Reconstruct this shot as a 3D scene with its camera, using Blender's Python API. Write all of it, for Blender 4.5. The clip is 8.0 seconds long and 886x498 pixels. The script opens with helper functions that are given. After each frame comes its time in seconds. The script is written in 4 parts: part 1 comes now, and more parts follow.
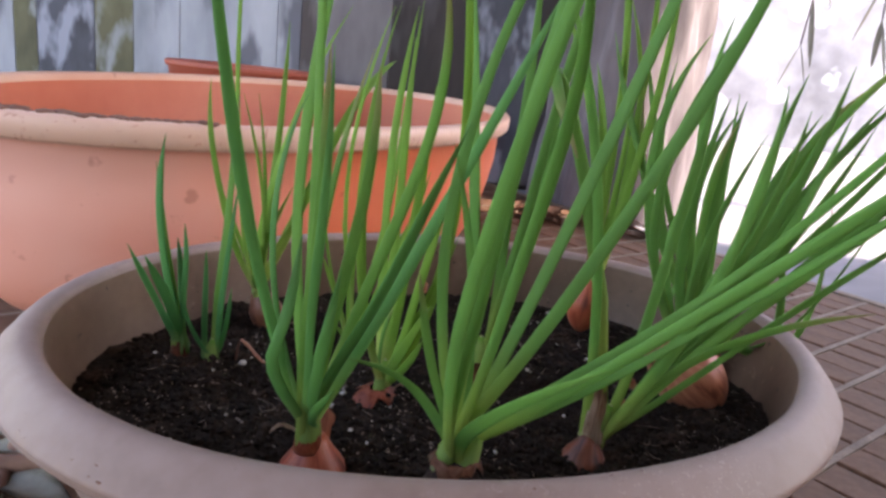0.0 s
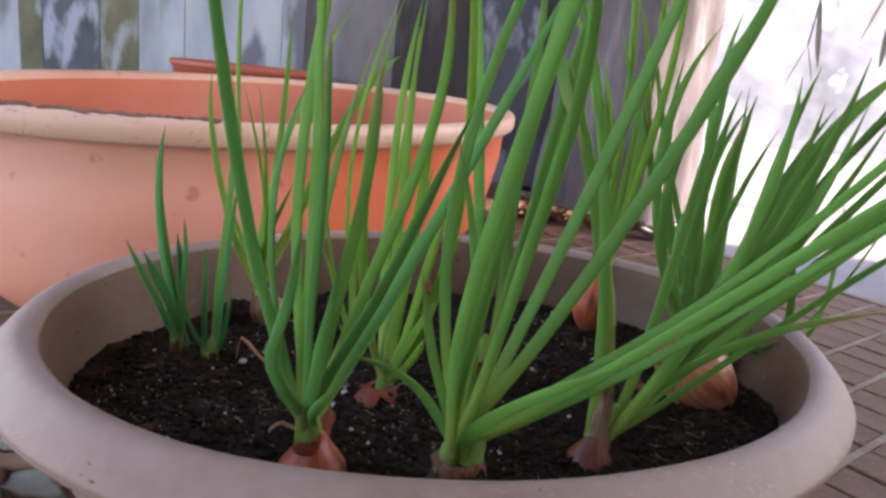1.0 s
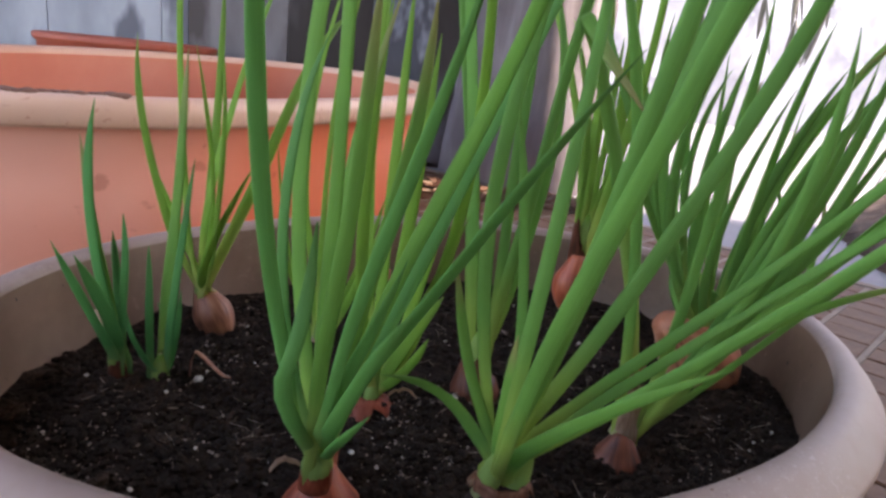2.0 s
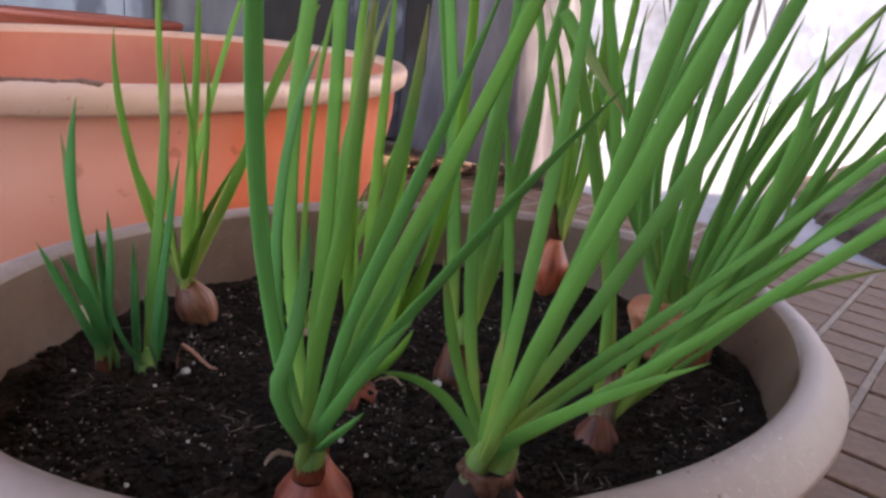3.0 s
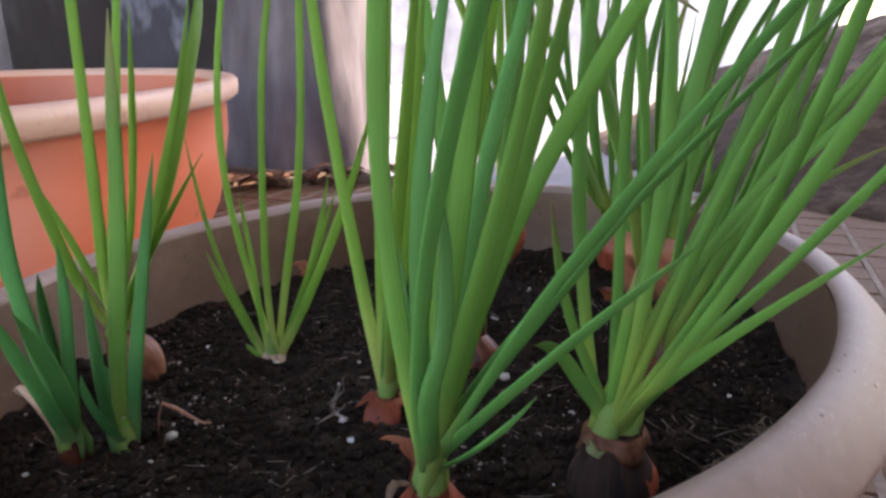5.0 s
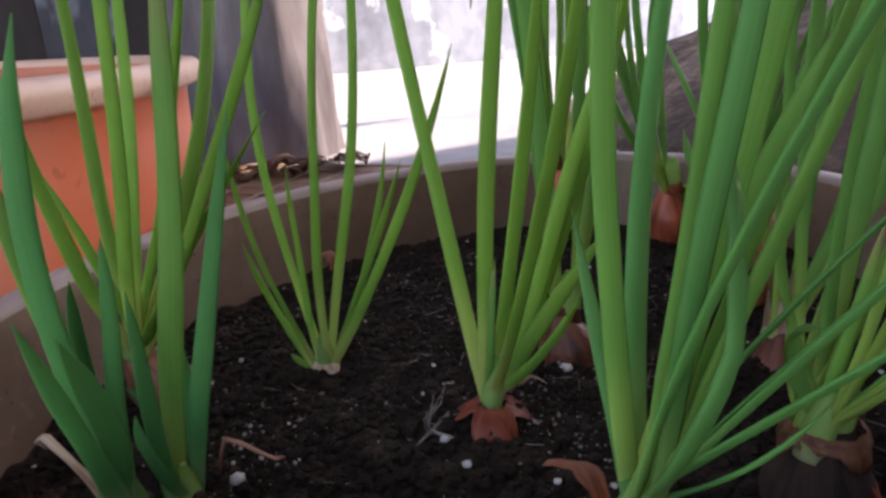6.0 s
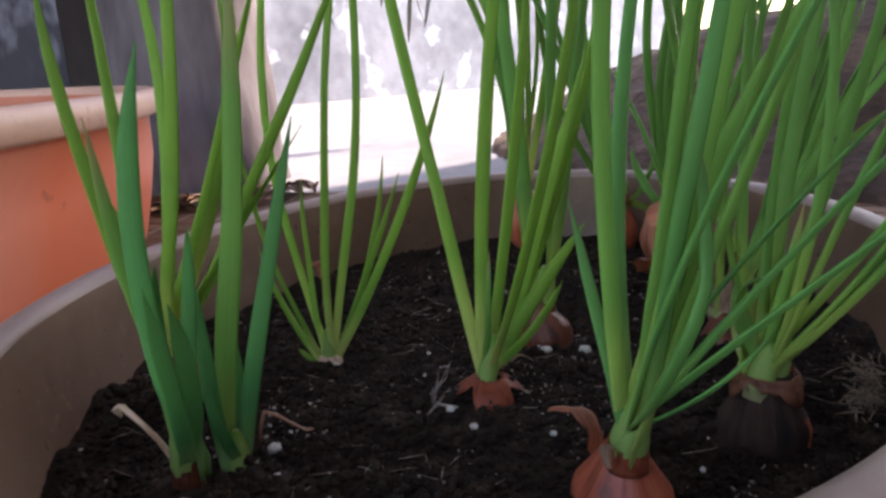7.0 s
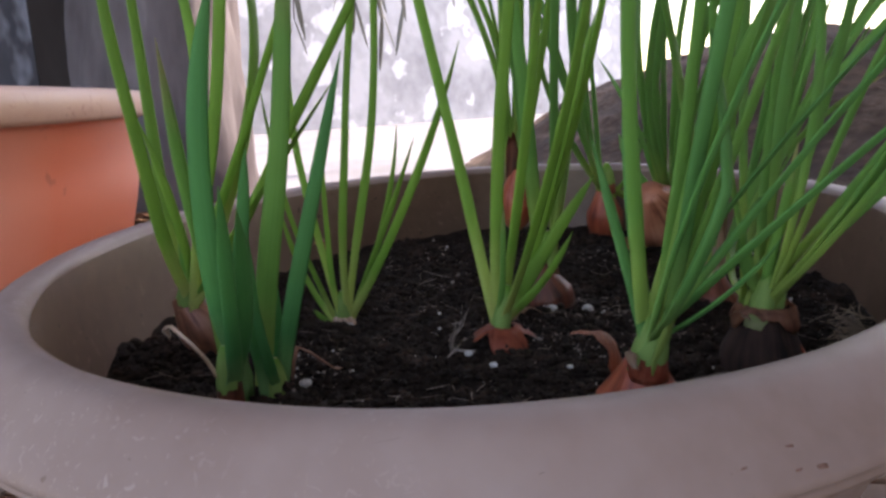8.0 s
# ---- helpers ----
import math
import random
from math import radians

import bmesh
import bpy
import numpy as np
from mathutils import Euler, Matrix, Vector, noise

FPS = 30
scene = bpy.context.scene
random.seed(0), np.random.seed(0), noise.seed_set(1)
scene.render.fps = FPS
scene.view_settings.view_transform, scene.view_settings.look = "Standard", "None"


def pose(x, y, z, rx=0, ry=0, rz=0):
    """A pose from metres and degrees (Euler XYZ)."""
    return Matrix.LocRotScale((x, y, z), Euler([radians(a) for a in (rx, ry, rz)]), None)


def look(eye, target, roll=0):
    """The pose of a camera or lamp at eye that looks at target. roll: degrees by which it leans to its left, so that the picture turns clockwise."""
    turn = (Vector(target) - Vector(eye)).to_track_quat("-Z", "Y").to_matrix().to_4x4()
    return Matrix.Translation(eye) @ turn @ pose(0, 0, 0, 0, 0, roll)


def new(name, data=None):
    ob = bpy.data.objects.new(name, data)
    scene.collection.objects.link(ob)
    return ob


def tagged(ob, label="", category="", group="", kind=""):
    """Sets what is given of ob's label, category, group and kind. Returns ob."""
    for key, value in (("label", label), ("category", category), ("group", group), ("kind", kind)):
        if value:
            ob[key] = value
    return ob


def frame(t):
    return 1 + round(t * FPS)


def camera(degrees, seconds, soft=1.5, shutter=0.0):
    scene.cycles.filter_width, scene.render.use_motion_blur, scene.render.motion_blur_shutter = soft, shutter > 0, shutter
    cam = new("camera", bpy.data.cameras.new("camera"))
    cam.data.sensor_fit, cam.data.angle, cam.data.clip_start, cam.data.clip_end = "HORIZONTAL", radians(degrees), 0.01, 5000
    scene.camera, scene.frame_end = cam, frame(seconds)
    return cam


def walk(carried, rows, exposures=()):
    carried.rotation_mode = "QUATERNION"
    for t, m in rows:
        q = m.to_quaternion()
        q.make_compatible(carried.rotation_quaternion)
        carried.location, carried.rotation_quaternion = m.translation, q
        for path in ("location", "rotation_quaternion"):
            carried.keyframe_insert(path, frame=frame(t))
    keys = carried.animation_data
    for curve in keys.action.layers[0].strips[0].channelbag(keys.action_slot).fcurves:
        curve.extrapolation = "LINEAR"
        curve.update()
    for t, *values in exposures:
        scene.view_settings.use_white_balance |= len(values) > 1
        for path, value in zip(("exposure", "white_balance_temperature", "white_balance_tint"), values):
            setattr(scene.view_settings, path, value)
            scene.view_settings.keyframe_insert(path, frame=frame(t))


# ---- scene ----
cam = camera(65.55, 8.0, soft=2.9)
# seconds, eye in metres, then yaw to the left, pitch up and roll in degrees
PATH = [
    (0.0, (-0.0087, -0.3875, 0.1900), (-0.01, -15.26, 6.33)),
    (0.5, (-0.0051, -0.3834, 0.1831), (-0.51, -15.55, 6.35)),
    (1.0, (-0.0077, -0.3815, 0.1855), (0.42, -15.16, 6.36)),
    (1.2, (-0.0074, -0.3806, 0.1802), (-0.44, -15.21, 6.68)),
    (2.3, (-0.0700, -0.3217, 0.1707), (-12.53, -16.18, 5.76)),
    (2.5, (-0.0655, -0.3216, 0.1723), (-13.65, -16.37, 5.77)),
    (3.0, (-0.0656, -0.3348, 0.1811), (-12.05, -18.00, 6.07)),
    (3.5, (-0.0696, -0.3258, 0.1767), (-13.58, -16.47, 5.58)),
    (4.0, (-0.0938, -0.3175, 0.1698), (-19.03, -16.59, 5.03)),
    (4.2, (-0.0941, -0.3105, 0.1624), (-20.41, -17.27, 4.71)),
    (5.3, (-0.1652, -0.2588, 0.1498), (-33.40, -15.94, -1.33)),
    (5.5, (-0.1720, -0.2478, 0.1491), (-35.81, -15.77, -0.66)),
    (6.0, (-0.1687, -0.1971, 0.1319), (-34.04, -17.74, -3.04)),
    (6.5, (-0.1734, -0.2004, 0.1261), (-35.03, -16.80, -1.40)),
    (7.0, (-0.2124, -0.2142, 0.1314), (-39.72, -15.45, -2.87)),
    (7.2, (-0.2408, -0.2237, 0.1317), (-39.30, -11.48, -2.77)),
    (7.5, (-0.2441, -0.2166, 0.1082), (-43.02, -12.00, -2.76)),
    (8.0, (-0.2458, -0.2167, 0.1039), (-42.94, -12.70, -2.14)),
]


def stance(eye, turn):
    yaw, pitch, roll = (radians(a) for a in turn)
    ahead = Vector((-math.sin(yaw) * math.cos(pitch), math.cos(yaw) * math.cos(pitch), math.sin(pitch)))
    level = Vector((math.cos(yaw), math.sin(yaw), 0))
    above = level.cross(ahead)
    right = math.cos(roll) * level + math.sin(roll) * above
    up = math.cos(roll) * above - math.sin(roll) * level
    m = Matrix((right, up, -ahead)).transposed().to_4x4()
    return Matrix.Translation(eye) @ m


walk(cam, [(t, stance(eye, turn)) for t, eye, turn in PATH], [(0.0, 3.3, 8300, 22), (1.2, 3.3, 8300, 22), (2.5, 3.2, 8300, 22), (3.5, 3.3, 8300, 22), (4.2, 3.31, 8300, 22), (5.5, 3.15, 8300, 22), (6.5, 2.76, 8300, 22), (7.0, 2.83, 8300, 22), (8.0, 2.70, 8300, 22)])

# ---------------------------------------------------------------- light
FLOOR = -0.11
world = bpy.data.worlds.new("sky")
scene.world = world
world.use_nodes = True
wn = world.node_tree.nodes
sky = wn.new("ShaderNodeTexSky")
sky.sky_type, sky.sun_disc = "NISHITA", False
sky.sun_elevation, sky.sun_rotation = radians(52), radians(96)
wn["Background"].inputs["Strength"].default_value = 0.13
world.node_tree.links.new(sky.outputs[0], wn["Background"].inputs["Color"])

sun = new("sun", bpy.data.lights.new("sun", "SUN"))
sun.data.energy, sun.data.angle, sun.data.color = 1.75, radians(1.0), (1.0, 0.98, 0.96)
sun.matrix_world = look((2.4, -0.25, 3.1), (0, 0, 0))


# ---------------------------------------------------------------- materials
def graph(name):
    m = bpy.data.materials.new(name)
    m.use_nodes = True
    return m, m.node_tree.nodes, m.node_tree.links, m.node_tree.nodes["Principled BSDF"]


def ramp(n, stops):
    r = n.new("ShaderNodeValToRGB")
    while len(r.color_ramp.elements) < len(stops):
        r.color_ramp.elements.new(0.5)
    for e, (p, c) in zip(r.color_ramp.elements, stops):
        e.position, e.color = p, (*c, 1)
    return r


def mottled(name, stops, scale=20, fine=150, rough=0.6, bump=0.2, spec=0.4, stretch=(1, 1, 1), depth=0.002, spots=None, rough_var=0.12, soft_edge=0.04, grain=0.35):
    """Two scales of noise for the colour, a third for the relief; spots: colour, scale and threshold of dirt specks."""
    m, n, l, b = graph(name)
    tc = n.new("ShaderNodeTexCoord")
    mp = n.new("ShaderNodeMapping")
    mp.inputs["Scale"].default_value = stretch
    l.new(tc.outputs["Object"], mp.inputs[0])
    big, small = n.new("ShaderNodeTexNoise"), n.new("ShaderNodeTexNoise")
    big.inputs["Scale"].default_value, small.inputs["Scale"].default_value = scale, fine
    big.inputs["Detail"].default_value, small.inputs["Detail"].default_value = 5, 6
    for t in (big, small):
        l.new(mp.outputs[0], t.inputs["Vector"])
    mix = n.new("ShaderNodeMix")
    mix.inputs[0].default_value = grain
    l.new(big.outputs[0], mix.inputs[2])
    l.new(small.outputs[0], mix.inputs[3])
    r = ramp(n, stops)
    l.new(mix.outputs[0], r.inputs[0])
    colour = r.outputs[0]
    if spots:
        tint, sscale, cut = spots
        sp = n.new("ShaderNodeTexNoise")
        sp.inputs["Scale"].default_value, sp.inputs["Detail"].default_value = sscale, 3
        l.new(mp.outputs[0], sp.inputs["Vector"])
        sr = ramp(n, [(cut, (0, 0, 0)), (cut + soft_edge, (1, 1, 1))])
        l.new(sp.outputs[0], sr.inputs[0])
        sm = n.new("ShaderNodeMix")
        sm.data_type = "RGBA"
        sm.inputs[7].default_value = (*tint, 1)
        l.new(sr.outputs[0], sm.inputs[0])
        l.new(colour, sm.inputs[6])
        colour = sm.outputs[2]
    l.new(colour, b.inputs["Base Color"])
    rr = n.new("ShaderNodeMapRange")
    rr.inputs["To Min"].default_value, rr.inputs["To Max"].default_value = rough - rough_var, rough + rough_var
    l.new(big.outputs[0], rr.inputs[0])
    l.new(rr.outputs[0], b.inputs["Roughness"])
    b.inputs["Specular IOR Level"].default_value = spec
    bp = n.new("ShaderNodeBump")
    bp.inputs["Strength"].default_value, bp.inputs["Distance"].default_value = bump, depth
    l.new(mix.outputs[0], bp.inputs["Height"])
    l.new(bp.outputs[0], b.inputs["Normal"])
    return m


def side_lit_plastic(name, deep, pale, pull):
    """Coloured plastic, painted paler towards -y for the light from that side, in soft uneven patches."""
    m, n, l, b = graph(name)
    tc = n.new("ShaderNodeTexCoord")
    sep = n.new("ShaderNodeSeparateXYZ")
    l.new(tc.outputs["Object"], sep.inputs[0])
    big, fine = n.new("ShaderNodeTexNoise"), n.new("ShaderNodeTexNoise")
    big.inputs["Scale"].default_value, fine.inputs["Scale"].default_value = 3.2, 45
    for t in (big, fine):
        t.inputs["Detail"].default_value = 4
        l.new(tc.outputs["Object"], t.inputs["Vector"])
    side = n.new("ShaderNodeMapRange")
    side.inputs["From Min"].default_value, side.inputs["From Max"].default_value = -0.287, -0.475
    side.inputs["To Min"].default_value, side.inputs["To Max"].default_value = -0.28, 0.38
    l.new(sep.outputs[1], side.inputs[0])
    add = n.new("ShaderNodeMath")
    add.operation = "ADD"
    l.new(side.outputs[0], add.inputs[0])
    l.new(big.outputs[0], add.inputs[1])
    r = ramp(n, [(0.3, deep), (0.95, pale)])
    l.new(add.outputs[0], r.inputs[0])
    dirt = ramp(n, [(0.66, (1, 1, 1)), (0.72, (0.62, 0.5, 0.45))])
    l.new(fine.outputs[0], dirt.inputs[0])
    mul = n.new("ShaderNodeMix")
    mul.data_type, mul.blend_type = "RGBA", "MULTIPLY"
    mul.inputs[0].default_value = 0.6
    l.new(r.outputs[0], mul.inputs[6])
    l.new(dirt.outputs[0], mul.inputs[7])
    l.new(mul.outputs[2], b.inputs["Base Color"])
    b.inputs["Roughness"].default_value = pull
    bp = n.new("ShaderNodeBump")
    bp.inputs["Strength"].default_value, bp.inputs["Distance"].default_value = 0.06, 0.001
    l.new(fine.outputs[0], bp.inputs["Height"])
    l.new(bp.outputs[0], b.inputs["Normal"])
    return m


def leaf_material(name, foot, mid, tip, glow=0.3):
    """Waxy hollow leaf: pale at its foot, greener above; fine lengthwise veins; lets some light through."""
    m, n, l, b = graph(name)
    uv = n.new("ShaderNodeUVMap")
    sep = n.new("ShaderNodeSeparateXYZ")
    l.new(uv.outputs[0], sep.inputs[0])
    r = ramp(n, [(0.0, foot), (0.07, foot), (0.24, mid), (0.75, mid), (0.97, tip)])
    l.new(sep.outputs[1], r.inputs[0])
    mp = n.new("ShaderNodeMapping")
    mp.inputs["Scale"].default_value = (26, 1.6, 1)
    l.new(uv.outputs[0], mp.inputs[0])
    vein = n.new("ShaderNodeTexNoise")
    vein.inputs["Scale"].default_value, vein.inputs["Detail"].default_value = 1.0, 4
    l.new(mp.outputs[0], vein.inputs["Vector"])
    tc = n.new("ShaderNodeTexCoord")
    patch = n.new("ShaderNodeTexNoise")
    patch.inputs["Scale"].default_value = 35
    l.new(tc.outputs["Object"], patch.inputs["Vector"])
    info = n.new("ShaderNodeObjectInfo")
    add = n.new("ShaderNodeMath")
    add.operation = "ADD"
    l.new(vein.outputs[0], add.inputs[0])
    l.new(info.outputs["Random"], add.inputs[1])
    add2 = n.new("ShaderNodeMath")
    add2.operation = "ADD"
    l.new(add.outputs[0], add2.inputs[0])
    l.new(patch.outputs[0], add2.inputs[1])
    rng = n.new("ShaderNodeMapRange")
    rng.inputs["From Min"].default_value, rng.inputs["From Max"].default_value = 0.6, 2.0
    rng.inputs["To Min"].default_value, rng.inputs["To Max"].default_value = 0.78, 1.22
    l.new(add2.outputs[0], rng.inputs[0])
    hsv = n.new("ShaderNodeHueSaturation")
    l.new(r.outputs[0], hsv.inputs["Color"])
    l.new(rng.outputs[0], hsv.inputs["Value"])
    l.new(hsv.outputs[0], b.inputs["Base Color"])
    b.inputs["Roughness"].default_value = 0.58
    b.inputs["Specular IOR Level"].default_value = 0.2
    bp = n.new("ShaderNodeBump")
    bp.inputs["Strength"].default_value, bp.inputs["Distance"].default_value = 0.25, 0.0006
    l.new(vein.outputs[0], bp.inputs["Height"])
    l.new(bp.outputs[0], b.inputs["Normal"])
    tr = n.new("ShaderNodeBsdfTranslucent")
    l.new(hsv.outputs[0], tr.inputs[0])
    mx = n.new("ShaderNodeMixShader")
    mx.inputs[0].default_value = glow
    l.new(b.outputs[0], mx.inputs[1])
    l.new(tr.outputs[0], mx.inputs[2])
    l.new(mx.outputs[0], n["Material Output"].inputs[0])
    return m


def skin_material(name, pale, mid, deep, rough=0.35):
    """Dry onion skin: streaks that run from root to neck."""
    m, n, l, b = graph(name)
    uv = n.new("ShaderNodeUVMap")
    mp = n.new("ShaderNodeMapping")
    mp.inputs["Scale"].default_value = (22, 1.6, 1)
    l.new(uv.outputs[0], mp.inputs[0])
    t = n.new("ShaderNodeTexNoise")
    t.inputs["Scale"].default_value, t.inputs["Detail"].default_value, t.inputs["Distortion"].default_value = 1.0, 5, 0.6
    l.new(mp.outputs[0], t.inputs["Vector"])
    tc = n.new("ShaderNodeTexCoord")
    t2 = n.new("ShaderNodeTexNoise")
    t2.inputs["Scale"].default_value, t2.inputs["Detail"].default_value = 60, 4
    l.new(tc.outputs["Object"], t2.inputs["Vector"])
    mix = n.new("ShaderNodeMix")
    mix.inputs[0].default_value = 0.4
    l.new(t.outputs[0], mix.inputs[2])
    l.new(t2.outputs[0], mix.inputs[3])
    r = ramp(n, [(0.36, deep), (0.48, mid), (0.67, pale)])
    l.new(mix.outputs[0], r.inputs[0])
    l.new(r.outputs[0], b.inputs["Base Color"])
    b.inputs["Roughness"].default_value = rough
    b.inputs["Specular IOR Level"].default_value = 0.35
    bp = n.new("ShaderNodeBump")
    bp.inputs["Strength"].default_value, bp.inputs["Distance"].default_value = 0.7, 0.001
    l.new(mix.outputs[0], bp.inputs["Height"])
    l.new(bp.outputs[0], b.inputs["Normal"])
    return m


def scuffed(m, place, fine, cut, tint):
    """Adds rubbed marks to a mottled material: fine flecks that gather in patches."""
    n, l = m.node_tree.nodes, m.node_tree.links
    b = n["Principled BSDF"]
    base = b.inputs["Base Color"].links[0].from_socket
    tc = n.new("ShaderNodeTexCoord")
    where, fleck = n.new("ShaderNodeTexNoise"), n.new("ShaderNodeTexNoise")
    where.inputs["Scale"].default_value, fleck.inputs["Scale"].default_value = place, fine
    where.inputs["Detail"].default_value, fleck.inputs["Detail"].default_value = 2, 7
    fleck.inputs["Distortion"].default_value = 1.5
    for t in (where, fleck):
        l.new(tc.outputs["Object"], t.inputs["Vector"])
    wr, fr = ramp(n, [(0.48, (0, 0, 0)), (0.62, (1, 1, 1))]), ramp(n, [(cut, (0, 0, 0)), (cut + 0.07, (1, 1, 1))])
    l.new(where.outputs[0], wr.inputs[0])
    l.new(fleck.outputs[0], fr.inputs[0])
    mul = n.new("ShaderNodeMath")
    mul.operation = "MULTIPLY"
    l.new(wr.outputs[0], mul.inputs[0])
    l.new(fr.outputs[0], mul.inputs[1])
    mix = n.new("ShaderNodeMix")
    mix.data_type = "RGBA"
    mix.inputs[7].default_value = (*tint, 1)
    l.new(mul.outputs[0], mix.inputs[0])
    l.new(base, mix.inputs[6])
    l.new(mix.outputs[2], b.inputs["Base Color"])
    return m


POT = mottled("taupe plastic", [(0.3, (0.185, 0.112, 0.087)), (0.48, (0.255, 0.172, 0.146)), (0.7, (0.315, 0.229, 0.205))], 9, 120, 0.55, 0.10, 0.3, depth=0.0006, spots=((0.12, 0.065, 0.045), 130, 0.735), grain=0.2)
# rim colour browned and darkened for the shade inside the planter; dark specks are dirt
POT_INNER = mottled("shade darkened speckled taupe plastic", [(0.3, (0.068, 0.034, 0.020)), (0.5, (0.135, 0.073, 0.046)), (0.72, (0.20, 0.122, 0.085))], 9, 120, 0.40, 0.1, 0.5, depth=0.0006, spots=((0.012, 0.008, 0.006), 170, 0.69), grain=0.2)
scuffed(POT, 16, 330, 0.59, (0.345, 0.25, 0.22))
scuffed(POT, 22, 210, 0.68, (0.13, 0.085, 0.066))
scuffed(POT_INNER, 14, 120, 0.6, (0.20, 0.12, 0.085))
SOIL = mottled("dark potting soil", [(0.3, (0.007, 0.0038, 0.0024)), (0.55, (0.020, 0.0115, 0.0075)), (0.78, (0.088, 0.052, 0.036))], 60, 420, 0.92, 1.0, 0.15, depth=0.004, rough_var=0.06)
FIBRE = mottled("pale peat fibre", [(0.3, (0.08, 0.05, 0.038)), (0.7, (0.40, 0.32, 0.26))], 60, 300, 0.7, 0.3)
STRAW = mottled("dry straw", [(0.3, (0.07, 0.04, 0.025)), (0.7, (0.30, 0.21, 0.13))], 60, 300, 0.7, 0.3)
FLECK = mottled("pale brown bark fleck", [(0.3, (0.07, 0.046, 0.035)), (0.5, (0.22, 0.165, 0.135)), (0.68, (0.5, 0.43, 0.38))], 35, 300, 0.8, 0.3)
PERLITE = mottled("white perlite", [(0.3, (0.36, 0.31, 0.26)), (0.7, (0.66, 0.61, 0.55))], 300, 900, 0.85, 0.5, depth=0.0005)
TUB = side_lit_plastic("terracotta coloured plastic", (0.68, 0.15, 0.066), (0.73, 0.365, 0.29), 0.42)
# darker copy of the tub's colour, with the shade of its inside painted in
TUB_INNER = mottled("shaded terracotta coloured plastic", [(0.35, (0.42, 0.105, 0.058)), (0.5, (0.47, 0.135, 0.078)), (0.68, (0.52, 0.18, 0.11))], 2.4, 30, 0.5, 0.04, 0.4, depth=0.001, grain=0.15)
TUB_FADED = mottled("faded terracotta coloured plastic", [(0.35, (0.52, 0.26, 0.18)), (0.5, (0.57, 0.335, 0.245)), (0.7, (0.62, 0.41, 0.32))], 3.0, 30, 0.45, 0.04, 0.4, depth=0.001, spots=((0.22, 0.075, 0.045), 30, 0.69), grain=0.15)
scuffed(TUB_FADED, 5, 110, 0.62, (0.42, 0.20, 0.145))
TUB_DIRT = mottled("dried mud", [(0.3, (0.10, 0.045, 0.03)), (0.7, (0.22, 0.11, 0.08))], 60, 200, 0.9, 0.5)
TUB_RED = mottled("dark red plastic", [(0.3, (0.30, 0.06, 0.035)), (0.7, (0.42, 0.10, 0.06))], 8, 90, 0.5, 0.1)
BRICK = mottled("brown clay paver", [(0.3, (0.068, 0.030, 0.015)), (0.5, (0.118, 0.058, 0.032)), (0.72, (0.175, 0.098, 0.060))], 16, 120, 0.75, 0.5, depth=0.001)
MORTAR = mottled("grey mortar", [(0.3, (0.105, 0.072, 0.054)), (0.5, (0.19, 0.145, 0.115)), (0.7, (0.29, 0.235, 0.195))], 22, 160, 0.85, 0.4)
JOINT = mottled("dark joint sand", [(0.3, (0.03, 0.022, 0.018)), (0.7, (0.07, 0.055, 0.045))], 40, 250, 0.9, 0.5)
CONCRETE = mottled("pale worn concrete", [(0.25, (0.13, 0.13, 0.145)), (0.5, (0.20, 0.20, 0.225)), (0.75, (0.27, 0.27, 0.30))], 2.2, 18, 0.85, 0.3, depth=0.004)
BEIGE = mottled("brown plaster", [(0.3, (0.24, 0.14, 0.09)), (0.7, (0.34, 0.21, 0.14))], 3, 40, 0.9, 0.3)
PLASTER = mottled("pale stained plaster", [(0.34, (0.24, 0.24, 0.255)), (0.48, (0.36, 0.36, 0.38)), (0.60, (0.47, 0.47, 0.495))], 2.2, 9, 0.9, 0.3, depth=0.004, spots=((0.60, 0.60, 0.63), 3.4, 0.56), soft_edge=0.03)
HEAP = mottled("dark brown earth", [(0.3, (0.017, 0.009, 0.006)), (0.5, (0.055, 0.032, 0.022)), (0.68, (0.16, 0.108, 0.082))], 9, 40, 0.95, 1.0, depth=0.03)
TRUNK = mottled("grey weathered bark", [(0.3, (0.065, 0.052, 0.056)), (0.52, (0.14, 0.12, 0.13)), (0.78, (0.27, 0.25, 0.265))], 6, 30, 0.9, 0.9, depth=0.012, stretch=(1, 1, 0.3))
TREE_LEAF = mottled("dull grey green leaf", [(0.3, (0.12, 0.125, 0.105)), (0.7, (0.20, 0.20, 0.17))], 30, 150, 0.6, 0.2)
PALE_LEAF = mottled("pale grey green fallen leaf", [(0.3, (0.27, 0.26, 0.21)), (0.7, (0.46, 0.44, 0.37))], 30, 150, 0.7, 0.3)
LITTER = mottled("dry brown leaf", [(0.3, (0.10, 0.045, 0.03)), (0.7, (0.24, 0.13, 0.09))], 40, 200, 0.75, 0.4)
ROOF = mottled("grey roof sheet", [(0.3, (0.25, 0.25, 0.25)), (0.7, (0.35, 0.35, 0.35))], 2, 20, 0.7, 0.1)
